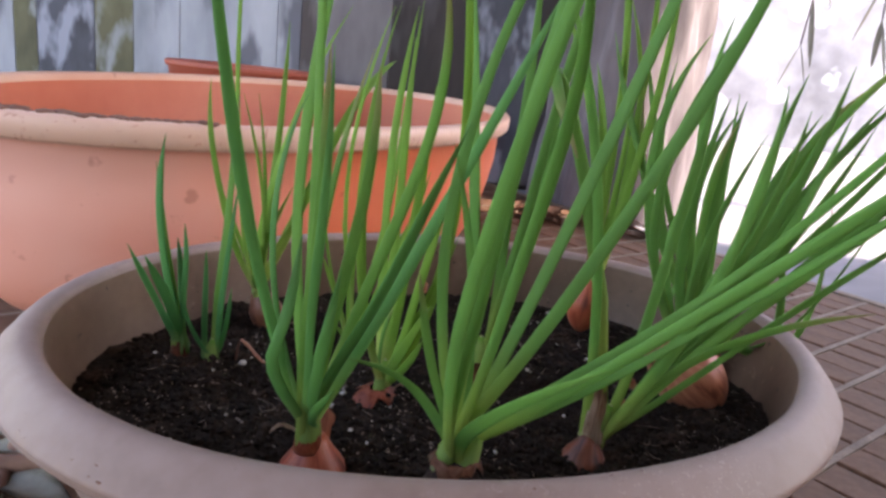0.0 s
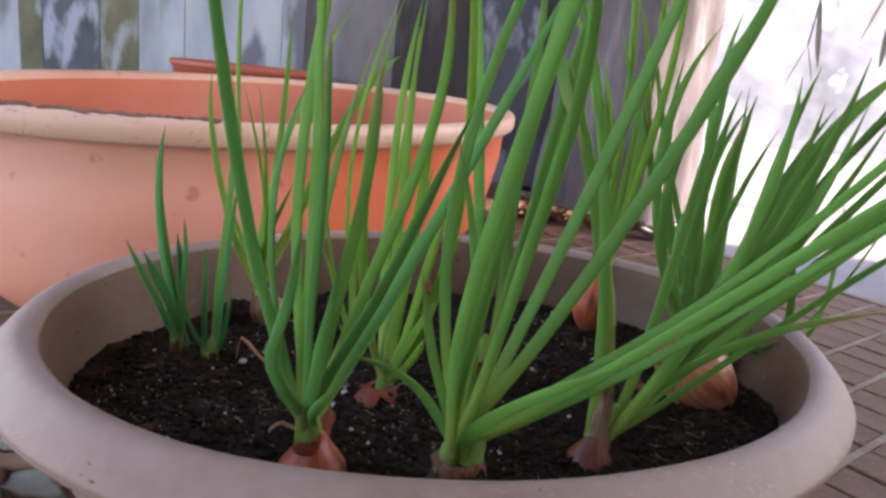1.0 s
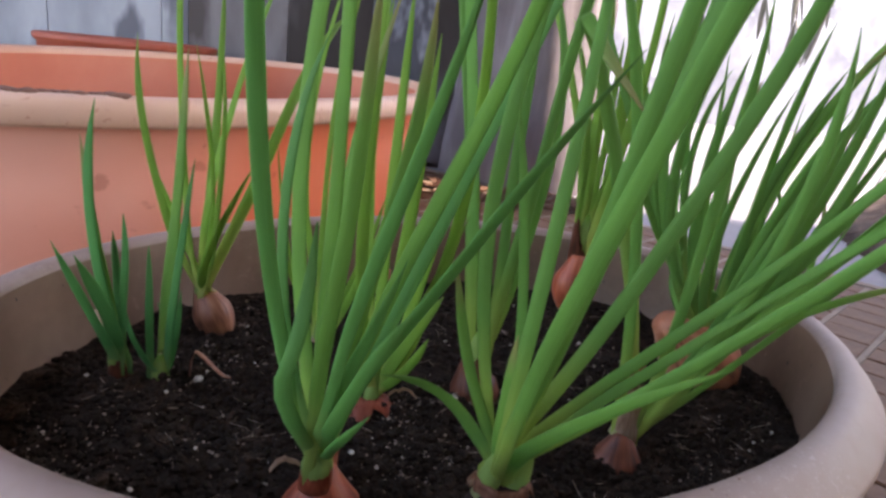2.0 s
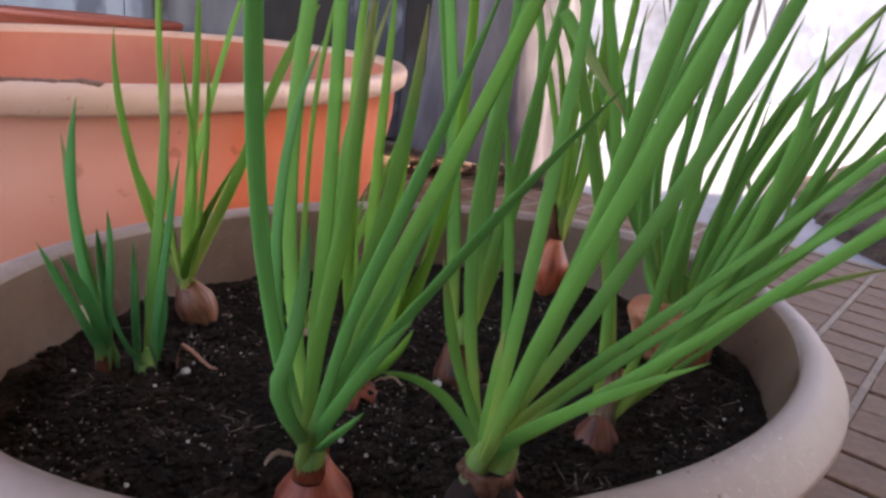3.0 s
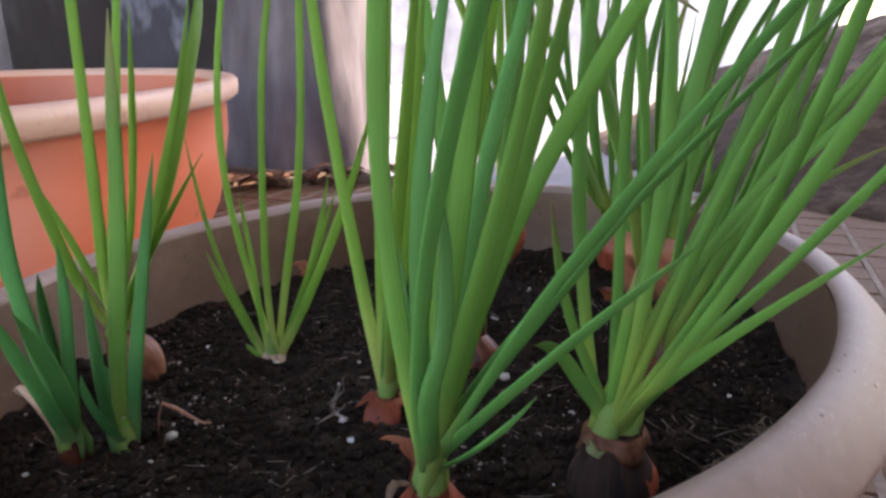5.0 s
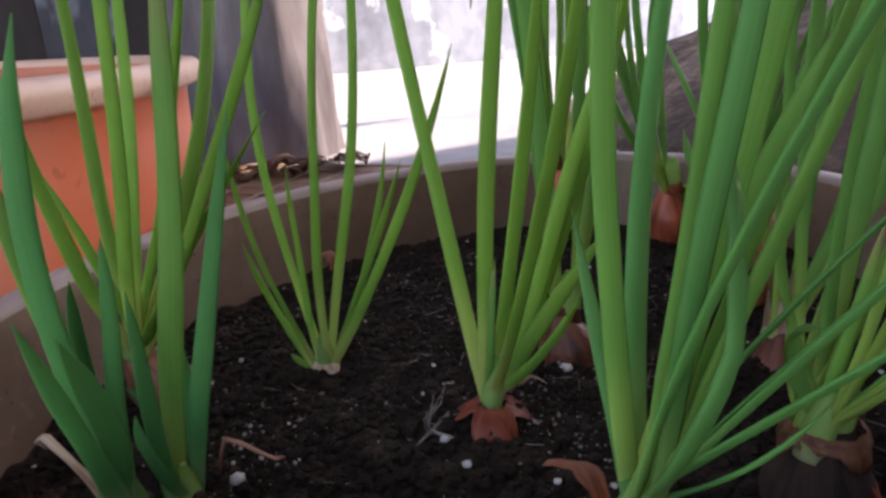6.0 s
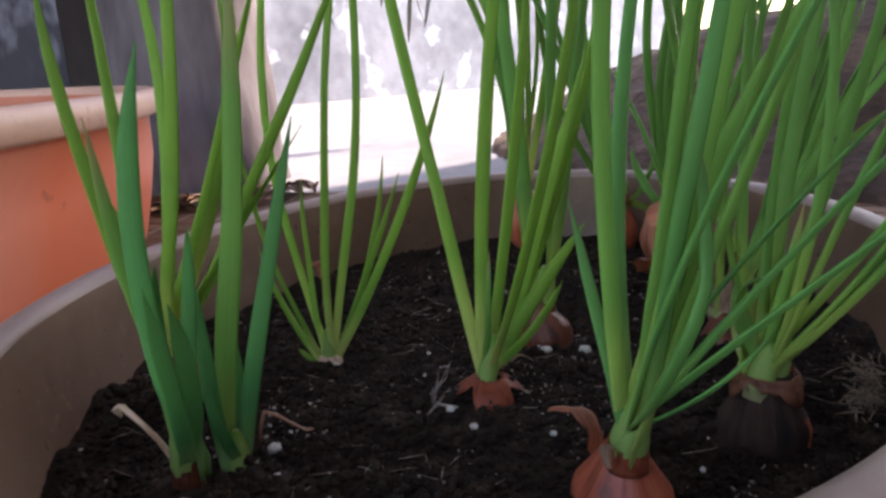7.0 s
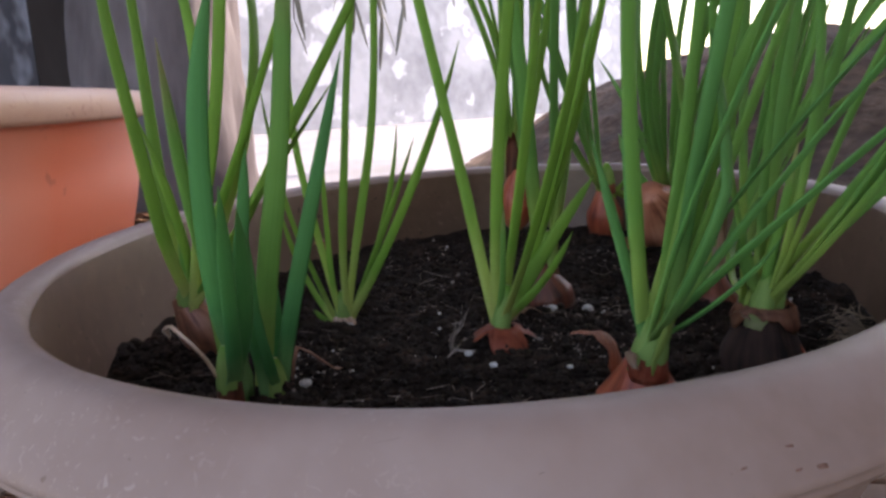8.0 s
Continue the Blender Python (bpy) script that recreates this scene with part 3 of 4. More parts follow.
def build_pot():
    pot = empty("oval_planter", (0, 0, 0), POT_TURN)
    rim = [(-0.0002, 0.0432), (0.0004, 0.0452), (0.0018, 0.0466), (0.0044, 0.0474), (0.0076, 0.0475), (0.0104, 0.0465), (0.0136, 0.044), (0.0172, 0.0405), (0.0208, 0.0365), (0.0228, 0.0342), (0.0234, 0.0328), (0.023, 0.0316), (0.0219, 0.0308), (0.0226, 0.0297), (0.0219, 0.0284), (0.02, 0.0278)]
    wall = [(0.0200, 0.0278), (0.0150, 0.0270), (0.0070, 0.0240), (-0.0010, 0.0050), (-0.0065, -0.015), (-0.019, -0.045), (-0.034, -0.08), (-0.040, -0.098), (-0.045, FLOOR + 0.003), (-0.050, FLOOR), (-0.07, FLOOR)]
    inner = [(-0.0002, 0.0432), (-0.0008, 0.039), (-0.0014, 0.030), (-0.004, 0.012), (-0.009, -0.012), (-0.017, -0.03), (-0.035, -0.07), (-0.048, FLOOR + 0.008), (-0.07, FLOOR + 0.006)]

    def dents(a, k, o, z):
        return 0.0005 * math.sin(5 * a + 1) + 0.0003 * math.sin(11 * a + 3 * k)
    part("rim", lathe(rim[::-1], POT_A, POT_B, 160, dents), POT, pot, "rounded taupe rim, scuffed and dusty")
    part("wall", lathe(wall[::-1], POT_A, POT_B, 160, dents), POT, pot)
    part("inner_wall", lathe(inner, POT_A, POT_B, 160), POT_INNER, pot, "brown inner wall with dark specks, its shade put into the colour")
    part("base", lathe([(-0.065, FLOOR + 0.0065), (-0.12, FLOOR + 0.0065)], POT_A, POT_B, 96, closed=True), POT, pot)
    rng = random.Random(63)
    for _ in range(12):
        a, o = rng.uniform(radians(232), radians(300)), rng.uniform(0.004, 0.019)
        bm = bmesh.new()
        pebble(bm, (0, 0, 0), rng.uniform(0.0003, 0.0007), rng, 0.2)
        ob = part("dirt_speck", bm, TUB_DIRT, pot)
        top = 0.0474 if o < 0.0085 else 0.0474 - (o - 0.0085) * 0.9
        ob.location = ((POT_A + o) * math.cos(a), (POT_B + o) * math.sin(a), top)
    # larger dark flecks on the sloping part of the rim: angle, distance out, half width
    for a, o, r in ((217.5, 0.0195, 0.0012), (220.5, 0.0180, 0.0016), (220.5, 0.0215, 0.0011), (222, 0.0218, 0.0014), (219.5, 0.0210, 0.0007), (209.5, 0.0216, 0.0005), (208, 0.0210, 0.0004), (228.5, 0.0165, 0.0012)):
        bm = bmesh.new()
        pebble(bm, (0, 0, 0), r, rng, 0.25)
        ob = part("dirt_speck", bm, TUB_DIRT, pot)
        ob.location = ((POT_A + o) * math.cos(radians(a)), (POT_B + o) * math.sin(radians(a)), 0.0474 - max(0.0, o - 0.0085) * 0.9)
    tagged(pot, "oval taupe plastic planter with a thick rounded rim, standing on pavers", "planter")


def soil_height(x, y):
    h = 0.004 * noise.noise((x * 18, y * 18, 2)) + 0.0032 * noise.noise((x * 55, y * 55, 5)) + 0.0022 * noise.noise((x * 140, y * 140, 9)) + 0.0012 * noise.noise((x * 320, y * 320, 3))
    h += 0.010 * math.exp(-((x + 0.163) ** 2 + (y + 0.030) ** 2) / 0.0012)
    h += 0.011 * math.exp(-((x - 0.152) ** 2 + (y + 0.014) ** 2) / 0.0010)
    return h - 0.001


def in_pot(x, y, margin=0.0):
    c, s = math.cos(radians(POT_TURN)), math.sin(radians(POT_TURN))
    u, v = c * x + s * y, -s * x + c * y
    return (u / (POT_A - margin)) ** 2 + (v / (POT_B - margin)) ** 2 < 1


def build_soil():
    bm = bmesh.new()
    c, s = math.cos(radians(POT_TURN)), math.sin(radians(POT_TURN))
    rings, around = 84, 260
    prev = None
    mid = bm.verts.new((0, 0, soil_height(0, 0)))
    for k in range(1, rings + 1):
        q = k / rings
        ring = []
        for i in range(around):
            a = 2 * math.pi * i / around
            u, v = (POT_A - 0.0035) * q * math.cos(a), (POT_B - 0.0035) * q * math.sin(a)
            x, y = c * u - s * v, s * u + c * v
            edge = 0.004 * max(0.0, (q - 0.9) / 0.1) * (0.5 + noise.noise((x * 30, y * 30, 7)))
            ring.append(bm.verts.new((x, y, soil_height(x, y) + edge)))
        for i in range(around):
            j = (i + 1) % around
            if prev:
                bm.faces.new((prev[i], ring[i], ring[j], prev[j]))
            else:
                bm.faces.new((mid, ring[i], ring[j]))
        prev = ring
    tagged(part("soil", bm, SOIL), "moist black potting soil, crumbly, in the oval planter", "soil", kind="stuff")


def pebble(bm, at, r, rng, squash=0.7, mean=1):
    start = len(bm.verts)
    res = bmesh.ops.create_icosphere(bm, subdivisions=mean, radius=r)
    for v in res["verts"]:
        v.co = Vector((v.co.x * rng.uniform(0.75, 1.25), v.co.y * rng.uniform(0.75, 1.25), v.co.z * squash * rng.uniform(0.8, 1.2))) + Vector(at)


def ball_template(rng, squash):
    bm = bmesh.new()
    bmesh.ops.create_icosphere(bm, subdivisions=1, radius=1.0)
    co = [(v.co.x * rng.uniform(0.7, 1.3), v.co.y * rng.uniform(0.7, 1.3), v.co.z * squash * rng.uniform(0.7, 1.3)) for v in bm.verts]
    bm.verts.index_update()
    fs = [tuple(v.index for v in f.verts) for f in bm.faces]
    bm.free()
    return co, fs


def scatter(name, count, sizes, material, seed, sink=0.3, squash=0.75, margin=0.008, smooth=False, patchy=False):
    rng = random.Random(seed)
    shapes = [ball_template(rng, squash) for _ in range(8)]
    verts, faces = [], []
    made = 0
    while made < count:
        x, y = rng.uniform(-0.22, 0.22), rng.uniform(-0.22, 0.22)
        if not in_pot(x, y, margin) or (patchy and noise.noise((x * 22, y * 22, 6.0)) < rng.uniform(-0.1, 0.35)):
            continue
        made += 1
        r = sizes[0] + (sizes[1] - sizes[0]) * rng.random() ** 2.5
        z = soil_height(x, y) + r * (1 - sink) * squash
        a = rng.uniform(0, 6.28)
        ca, sa = math.cos(a), math.sin(a)
        co, fs = rng.choice(shapes)
        o = len(verts)
        verts += [(x + r * (ca * p[0] - sa * p[1]), y + r * (sa * p[0] + ca * p[1]), z + r * p[2]) for p in co]
        faces += [tuple(i + o for i in f) for f in fs]
    me = bpy.data.meshes.new(name)
    me.from_pydata(verts, [], faces)
    me.materials.append(material)
    if smooth:
        me.shade_smooth()
    return new(name, me)


def build_soil_bits():
    tagged(scatter("soil_crumbs", 26000, (0.0003, 0.0026), SOIL, 11, 0.35), "black soil crumbs strewn over the bed", "soil crumbs", kind="stuff")
    tagged(scatter("perlite_grains", 360, (0.00025, 0.0013), PERLITE, 12, 0.25, 0.8), "tiny white perlite grains on the dark soil", "perlite", kind="stuff")
    tagged(scatter("soil_flecks", 5000, (0.00025, 0.0010), FLECK, 15, 0.1, 0.6, patchy=True), "pale brown flecks of bark and sand on the black soil", "soil flecks", kind="stuff")
    rng = random.Random(21)
    bm = bmesh.new()
    tufts = [(-0.01, 0.03), (0.02, -0.04), (0.06, -0.11), (0.13, -0.06), (0.155, -0.03), (-0.10, -0.06), (-0.145, -0.045), (0.0, 0.07), (0.05, 0.04)]
    for k in range(300):
        if k % 2:
            x, y = rng.uniform(-0.2, 0.2), rng.uniform(-0.2, 0.2)
        else:
            tx, ty = rng.choice(tufts)
            x, y = rng.gauss(tx, 0.013), rng.gauss(ty, 0.013)
        if not in_pot(x, y, 0.012):
            continue
        a, ln = rng.uniform(0, 6.28), rng.uniform(0.003, 0.013)
        z = soil_height(x, y) + 0.0018
        d = Vector((math.cos(a), math.sin(a), rng.uniform(-0.15, 0.25)))
        sd = Vector((-math.sin(a), math.cos(a), 0)) * rng.uniform(-0.3, 0.3)
        pts = [Vector((x, y, z)) + ln * (s * d + sd * s * s) for s in (0, 0.35, 0.7, 1)]
        tube(bm, pts, [0.0001, 0.00016, 0.00014, 0.00008], 4)
    tagged(part("peat_fibres", bm, FIBRE), "pale peat fibres and root hairs on the soil", "peat fibres", kind="stuff")


def build_perlite():
    first = None
    rng = random.Random(8)
    # the larger grains that stand out: place and half width
    for x, y, r in [(-0.122, -0.006, 0.0032), (-0.065, 0.045, 0.0022), (-0.060, -0.044, 0.0024), (-0.057, -0.027, 0.0022), (0.006, -0.021, 0.0030), (0.021, -0.031, 0.0034), (-0.150, -0.062, 0.0016), (-0.172, -0.055, 0.0012), (-0.02, -0.012, 0.0018), (0.055, 0.03, 0.0022), (-0.046, -0.07, 0.0016), (0.03, -0.07, 0.0016)]:
        bm = bmesh.new()
        pebble(bm, (0, 0, 0), r * 0.9, rng, 0.62, 1)
        ob = part("perlite_pebble", bm, PERLITE)
        ob.location = (x, y, soil_height(x, y) + r * 0.55)
        tagged(ob, "white perlite pebble on the dark soil", "perlite pebble", "perlite pebbles")


def build_tub():
    tub = empty("terracotta_tub", (-0.258, 0.646, 0.0), -15.5)
    R, L = 0.301, 0.503
    lift = 0.009
    band = [(-0.012, 0.098), (-0.010, 0.104), (-0.006, 0.1075), (0.003, 0.1085), (0.009, 0.1075), (0.0125, 0.104), (0.0128, 0.098), (0.0115, 0.0885), (0.008, 0.0855), (0.002, 0.085)]
    wall = [(0.002, 0.085 + lift), (-0.003, 0.082 + lift), (-0.0045, 0.05), (-0.012, 0.01), (-0.022, -0.03), (-0.036, -0.06), (-0.058, -0.083), (-0.085, -0.098), (-0.11, FLOOR + 0.004), (-0.125, FLOOR), (-0.2, FLOOR)]
    inner = [(-0.012, 0.098 + lift), (-0.014, 0.06), (-0.020, 0.01), (-0.034, -0.03), (-0.06, -0.07), (-0.1, -0.095), (-0.16, FLOOR + 0.01), (-0.3, FLOOR + 0.01)]

    def dents(a, k, o, z):
        return 0.004 * math.sin(3 * a + 0.7) + 0.002 * math.sin(7 * a + 2)
    part("rim_band", lathe([(o, z + lift) for o, z in band[::-1]], R, L, 160, dents), TUB_FADED, tub, "broad faded rim band with mud on its edge")
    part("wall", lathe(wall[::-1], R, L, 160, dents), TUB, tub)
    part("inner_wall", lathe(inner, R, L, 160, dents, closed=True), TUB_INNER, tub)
    rng = random.Random(5)
    # dried mud crusts along the front edge of the rim
    for _ in range(60):
        a = rng.uniform(radians(272), radians(303))
        bm = bmesh.new()
        pebble(bm, (0, 0, 0), rng.uniform(0.002, 0.008), rng, 0.35)
        ob = part("mud_crust", bm, TUB_DIRT, tub)
        out = rng.uniform(-0.010, 0.004) + dents(a, 0, 0, 0)
        ob.location = ((R + out) * math.cos(a), (L + out) * math.sin(a), 0.1083 + lift)
    tagged(tub, "large oval terracotta-coloured plastic tub, empty, muddy at its rim", "tub")


def build_basin():
    basin = empty("red_basin", (-0.53, 1.31, 0))
    outer = [(0.0, 0.122), (0.005, 0.126), (0.010, 0.122), (0.008, 0.112), (0.001, 0.108), (-0.004, 0.02), (-0.012, FLOOR + 0.004), (-0.03, FLOOR - 0.012), (-0.06, FLOOR - 0.012)]
    inner = [(0.0, 0.122), (-0.004, 0.10), (-0.010, 0.0), (-0.02, FLOOR + 0.004), (-0.06, FLOOR)]
    part("shell", lathe(outer[::-1], 0.18, 0.10, 72), TUB_RED, basin)
    part("inside", lathe(inner, 0.18, 0.10, 72, closed=True), TUB_RED, basin)
    tagged(basin, "dark red oval plastic basin standing behind the terracotta tub", "basin")


# ---------------------------------------------------------------- onions
LEAVES_A1 = [
    (0.7, -2.7, -0.2, -14, -32, 68, -6, -14, 29, 5.5),
    (4.6, -0.8, 0.3, -5, -17, 123, -20, -7, 63, 7.2),
    (-0.7, -2, -0.1, -6, -28, 61, 5, -10, 24, 7.2),
    (2, 0.4, 0.1, -2, -3, 64, -4, 9, 36, 5.1),
    (2.2, -3.4, -0, 5, -8, 75, 4, 0, 48, 5.0),
    (0.1, 0, 0, -12, -3, 106, -7, -2, 53, 4.9),
]
LEAVES_A2 = [
    (0.4, -1.3, -0.1, -11, -11, 37, -12, -11, 22, 3.9),
    (-1.2, 6.5, 0.2, 16, -13, 155, 9, -8, 80, 7.5),
    (2.6, 1, -0, 18, -23, 111, 5, -9, 44, 5.9),
    (-4.1, -0.7, -0, -1, 4, 64, -1, 4, 31, 5.4),
    (-1.2, 0.7, -0.1, -6, 25, 27, 3, 21, 19, 3.9),
    (1, 0.3, -0.2, 7, 9, 41, 5, 7, 6, 5.3),
]
LEAVES_G = [
    (0.2, -3.6, -0.2, -27, -22, 143, -30, -27, 73, 5.3),
    (2, -1.5, -0.1, -22, -24, 77, -5, -19, 28, 4.3),
    (0.3, 1.4, -0, 4, 36, 182, 2, 23, 79, 5.5),
    (0.4, -5.7, -0.8, 9, -69, 248, -8, -60, 87, 4.9),
    (0.1, -4.2, -0.3, 37, 102, 201, 7, -50, 100, 5.0),
    (0.6, -5.8, -0.3, 72, 110, 164, 60, -27, 151, 6.6),
    (0.3, -6.4, -1, 29, -113, 145, 24, -55, 70, 4.3),
    (5.6, -1.6, 0.3, 31, -68, 90, -14, -22, 6, 5.2),
    (-0.8, -2.6, -0.1, 16, -95, 142, 17, -29, 69, 3.6),
]
LEAVES_G += [
    (0.3, -0.1, -0, -1, -4, 33, -1, -1, 17, 3.6),
]
LEAVES_K = [
    (-23, 5, 61, -11, 16, 25, 3.8),
    (8, 15, 224, -29, 12, 126, 3.7),
    (16, -29, 223, -14, -10, 117, 3.8),
    (26, -2, 228, 21, -16, 129, 4.2),
    (42, -41, 131, 27, -27, 62, 5.0),
    (29, -8, 95, 16, -19, 50, 3.7),
    (28, -23, 89, 16, -15, 48, 4.2),
    (-9, 5, 9, -6, 4, 4, 3.1),
    (-27, 8, 117, -21, 7, 47, 2.6),
    (-9, -9, 91, -3, 9, 51, 2.8),
]
LEAVES_F = [
    (-0.1, 2.5, -0.1, -2, 62, 213, -14, 20, 117, 5.7),
    (0.2, 2.7, -0, 3, -18, 194, 1, -1, 103, 6.0),
    (0.7, -0.3, 0.3, -8, -56, 182, -20, -57, 88, 5.3),
    (2.4, 0.8, -0.2, 16, -61, 271, 49, -14, 69, 5.6),
    (-1, 0.4, -0, 6, 1, 52, -4, -8, 30, 3.0),
    (-0.1, 0.2, 0, 22, -22, 40, 15, -15, 17, 5.1),
    (0.5, -0.8, -0.2, 25, -29, 64, 12, -13, 33, 6.6),
    (0.6, 0.2, 0, 15, -14, 172, 10, -9, 78, 6.0),
    (1.2, -0.8, 0, 27, -27, 128, 15, -14, 52, 6.2),
    (1.0, 0.6, 0, 34, -20, 98, 15, -10, 40, 5.4),
]
LEAVES_B = [
    (-0.9, 0.1, -0, -12, -110, 225, -26, -28, 91, 5.2),
    (1.3, 1.7, 0.2, 11, 3, 270, -27, 1, 97, 6.0),
    (2.2, -3.3, 0, 16, -8, 170, -11, -8, 79, 4.7),
    (-1.6, -3.2, 1, 101, 59, 216, 42, 50, 72, 6.9),
    (2.4, 3.2, 1, 13, -36, 39, 0, -30, 21, 4.5),
    (-2.9, -4.3, -0.2, 12, -47, 170, 7, -28, 92, 5.4),
    (-1.1, -2.2, -0.1, 3, -35, 259, 2, -27, 122, 5.8),
    (1.5, -3.3, 0, -4, -22, 152, -27, -32, 104, 4.7),
    (-1.7, 1.7, 0.4, 21, -65, 100, 8, -26, 44, 4.6),
]
LEAVES_B += [
    (-2.2, -1.9, 0, 26, -35, 164, 25, -22, 106, 5.3),
    (0.4, 3.3, 0.7, 20, -81, 92, 6, -38, 47, 5.6),
    (-4.2, 0.6, 0.3, 27, -121, 169, 15, -50, 84, 4.0),
    (-1.9, -1.5, 0.2, 7, 28, 68, 0, 7, 23, 4.5),
    (-2.8, 1, 0.3, 47, -96, 191, 58, -9, 154, 5.6),
    (-2.9, 2.1, 0.5, 58, -100, 153, 30, -22, 73, 5.0),
]
LEAVES_C = [
    (-1, -0.1, -0.1, -48, -19, 50, -17, 12, 34, 5.3),
    (-0.7, 0.1, -0.1, -24, 7, 81, -17, 10, 42, 4.6),
    (-1.3, 7.4, -0.7, 39, 20, 261, -37, -7, 152, 5.1),
    (0.1, 1.2, -0, -16, -16, 138, 5, 10, 72, 4.2),
    (-3.6, -1.6, -0.2, 40, 64, 221, 2, -38, 152, 5.0),
    (-1.7, 3.1, 0.1, 85, 8, 283, 51, 12, 136, 6.6),
    (-6.1, 3.7, 1, 116, 6, 257, 82, -20, 141, 6.2),
    (-5.1, -3.1, 0, 11, -107, 204, 39, -30, 156, 4.8),
    (-1.7, 6.3, 0.1, 183, -48, 176, 102, 84, 8, 5.0),
]
LEAVES_C += [
    (1.1, -2, 0, 44, -51, 72, -6, -12, 25, 6.6),
    (-3, 7.4, 0.5, 156, -50, 190, 128, 51, 63, 5.0),
    (-2.3, 3.1, 0.9, 155, -72, 181, 83, -42, 87, 5.4),
    (-1.1, 0.2, -0.1, -3, -9, 61, -5, -4, 25, 5.1),
    (-2.9, -0, -0, 36, -72, 271, -14, -80, 103, 5.6),
    (-2.6, -0.9, -0.2, 32, -108, 260, -16, -90, 112, 5.3),
]
LEAVES_D = [
    (22, 0, 197, 27, 6, 127, 5.7),
    (44, -23, 185, 47, -32, 113, 5.8),
    (57, -23, 176, 54, -13, 94, 6.4),
    (75, -15, 196, 63, -14, 101, 6.3),
    (88, -18, 174, 67, -7, 94, 5.7),
    (126, -12, 192, 61, -20, 100, 5.6),
    (-46, -9, 226, -3, 1, 136, 5.4),
    (58, 4, 120, 39, -8, 67, 4.7),
    (121, -40, 165, 54, -14, 89, 5.3),
    (121, -30, 165, 58, -15, 89, 5.5),
    (123, -35, 146, 60, -17, 74, 5.3),
    (53, -20, 151, 32, -3, 73, 3.9),
    (95, -41, 96, 28, -6, 66, 5.3),
    (79, -16, 177, 62, -15, 87, 5.3),
]
LEAVES_E = [
    (-25, -7, 186, -69, 3, 110, 6.0),
    (-7, -4, 155, -21, 12, 74, 6.6),
    (1, 3, 154, -10, 4, 91, 6.7),
    (17, -13, 171, 6, 4, 101, 5.8),
    (-14, -27, 199, -68, 6, 84, 5.6),
    (-2, 31, 43, -25, 10, 23, 5.7),
    (-2, -9, 29, -6, 3, 40, 5.5),
    (81, -16, 200, 0, -1, 116, 5.8),
    (37, -31, 165, 15, 7, 121, 5.2),
    (56, -27, 165, 13, -23, 95, 5.3),
    (62, -30, 169, 13, 0, 94, 6.4),
    (96, -28, 140, 37, -19, 77, 5.7),
    (-2, 48, 91, -41, -3, 62, 4.0),
]
LEAVES_E += [
    (-7, -13, 143, -19, -1, 92, 5.4),
    (4, -19, 139, -28, -7, 49, 5.4),
    (23, -33, 133, 0, -14, 72, 4.4),
    (28, -20, 152, 3, 8, 76, 5.7),
]
LEAVES_H = [
    (16, -19, 226, 21, -19, 122, 5.8),
    (-8, 15, 240, 8, 13, 141, 5.3),
    (-41, 66, 202, 3, 0, 115, 5.2),
    (-2, 2, 197, 33, -13, 105, 5.0),
    (-2, 29, 222, 2, -22, 121, 5.2),
    (3, 1, 232, 21, 4, 137, 5.0),
    (-12, 12, 140, 7, 2, 73, 5.0),
    (-11, 40, 153, 4, -3, 88, 5.2),
    (6, 4, 144, 5, 3, 87, 4.8),
]
LEAVES_R3 = [
    (-86, 27, 188, -65, -4.5, 95, 5.3),
    (-51, -8, 173, -62, -4.5, 75, 6),
    (50, -18, 105, 70, -30.5, -46, 4.8),
    (-12, 13, 209, -35, 14.5, 119, 5.3),
    (-63, 9, 151, -54, 30.5, 76, 6),
    (12, -17, 104, 62, -27.5, -39, 5.8),
    (78, -36, 120, 32, -37.5, -32, 5.7),
    (14, -32, 132, 12, -15.5, 5, 4.3),
    (-3, 4, 147, -40, -1.5, 82, 5.5),
    (-2, 16, 158, -3, 4.5, 51, 5.1),
    (-60, 29, 181, -50, 3.5, 106, 5),
]
LEAVES_J = [
    (-28, 18, 240, -12, 2, 143, 6.8),
    (37, -12, 248, 19, -4, 145, 6.3),
    (2, 0, 239, 7, 1, 143, 5.9),
    (-29, 23, 241, -16, 7, 142, 5.3),
    (18, 18, 194, 37, -9, 119, 6.1),
]


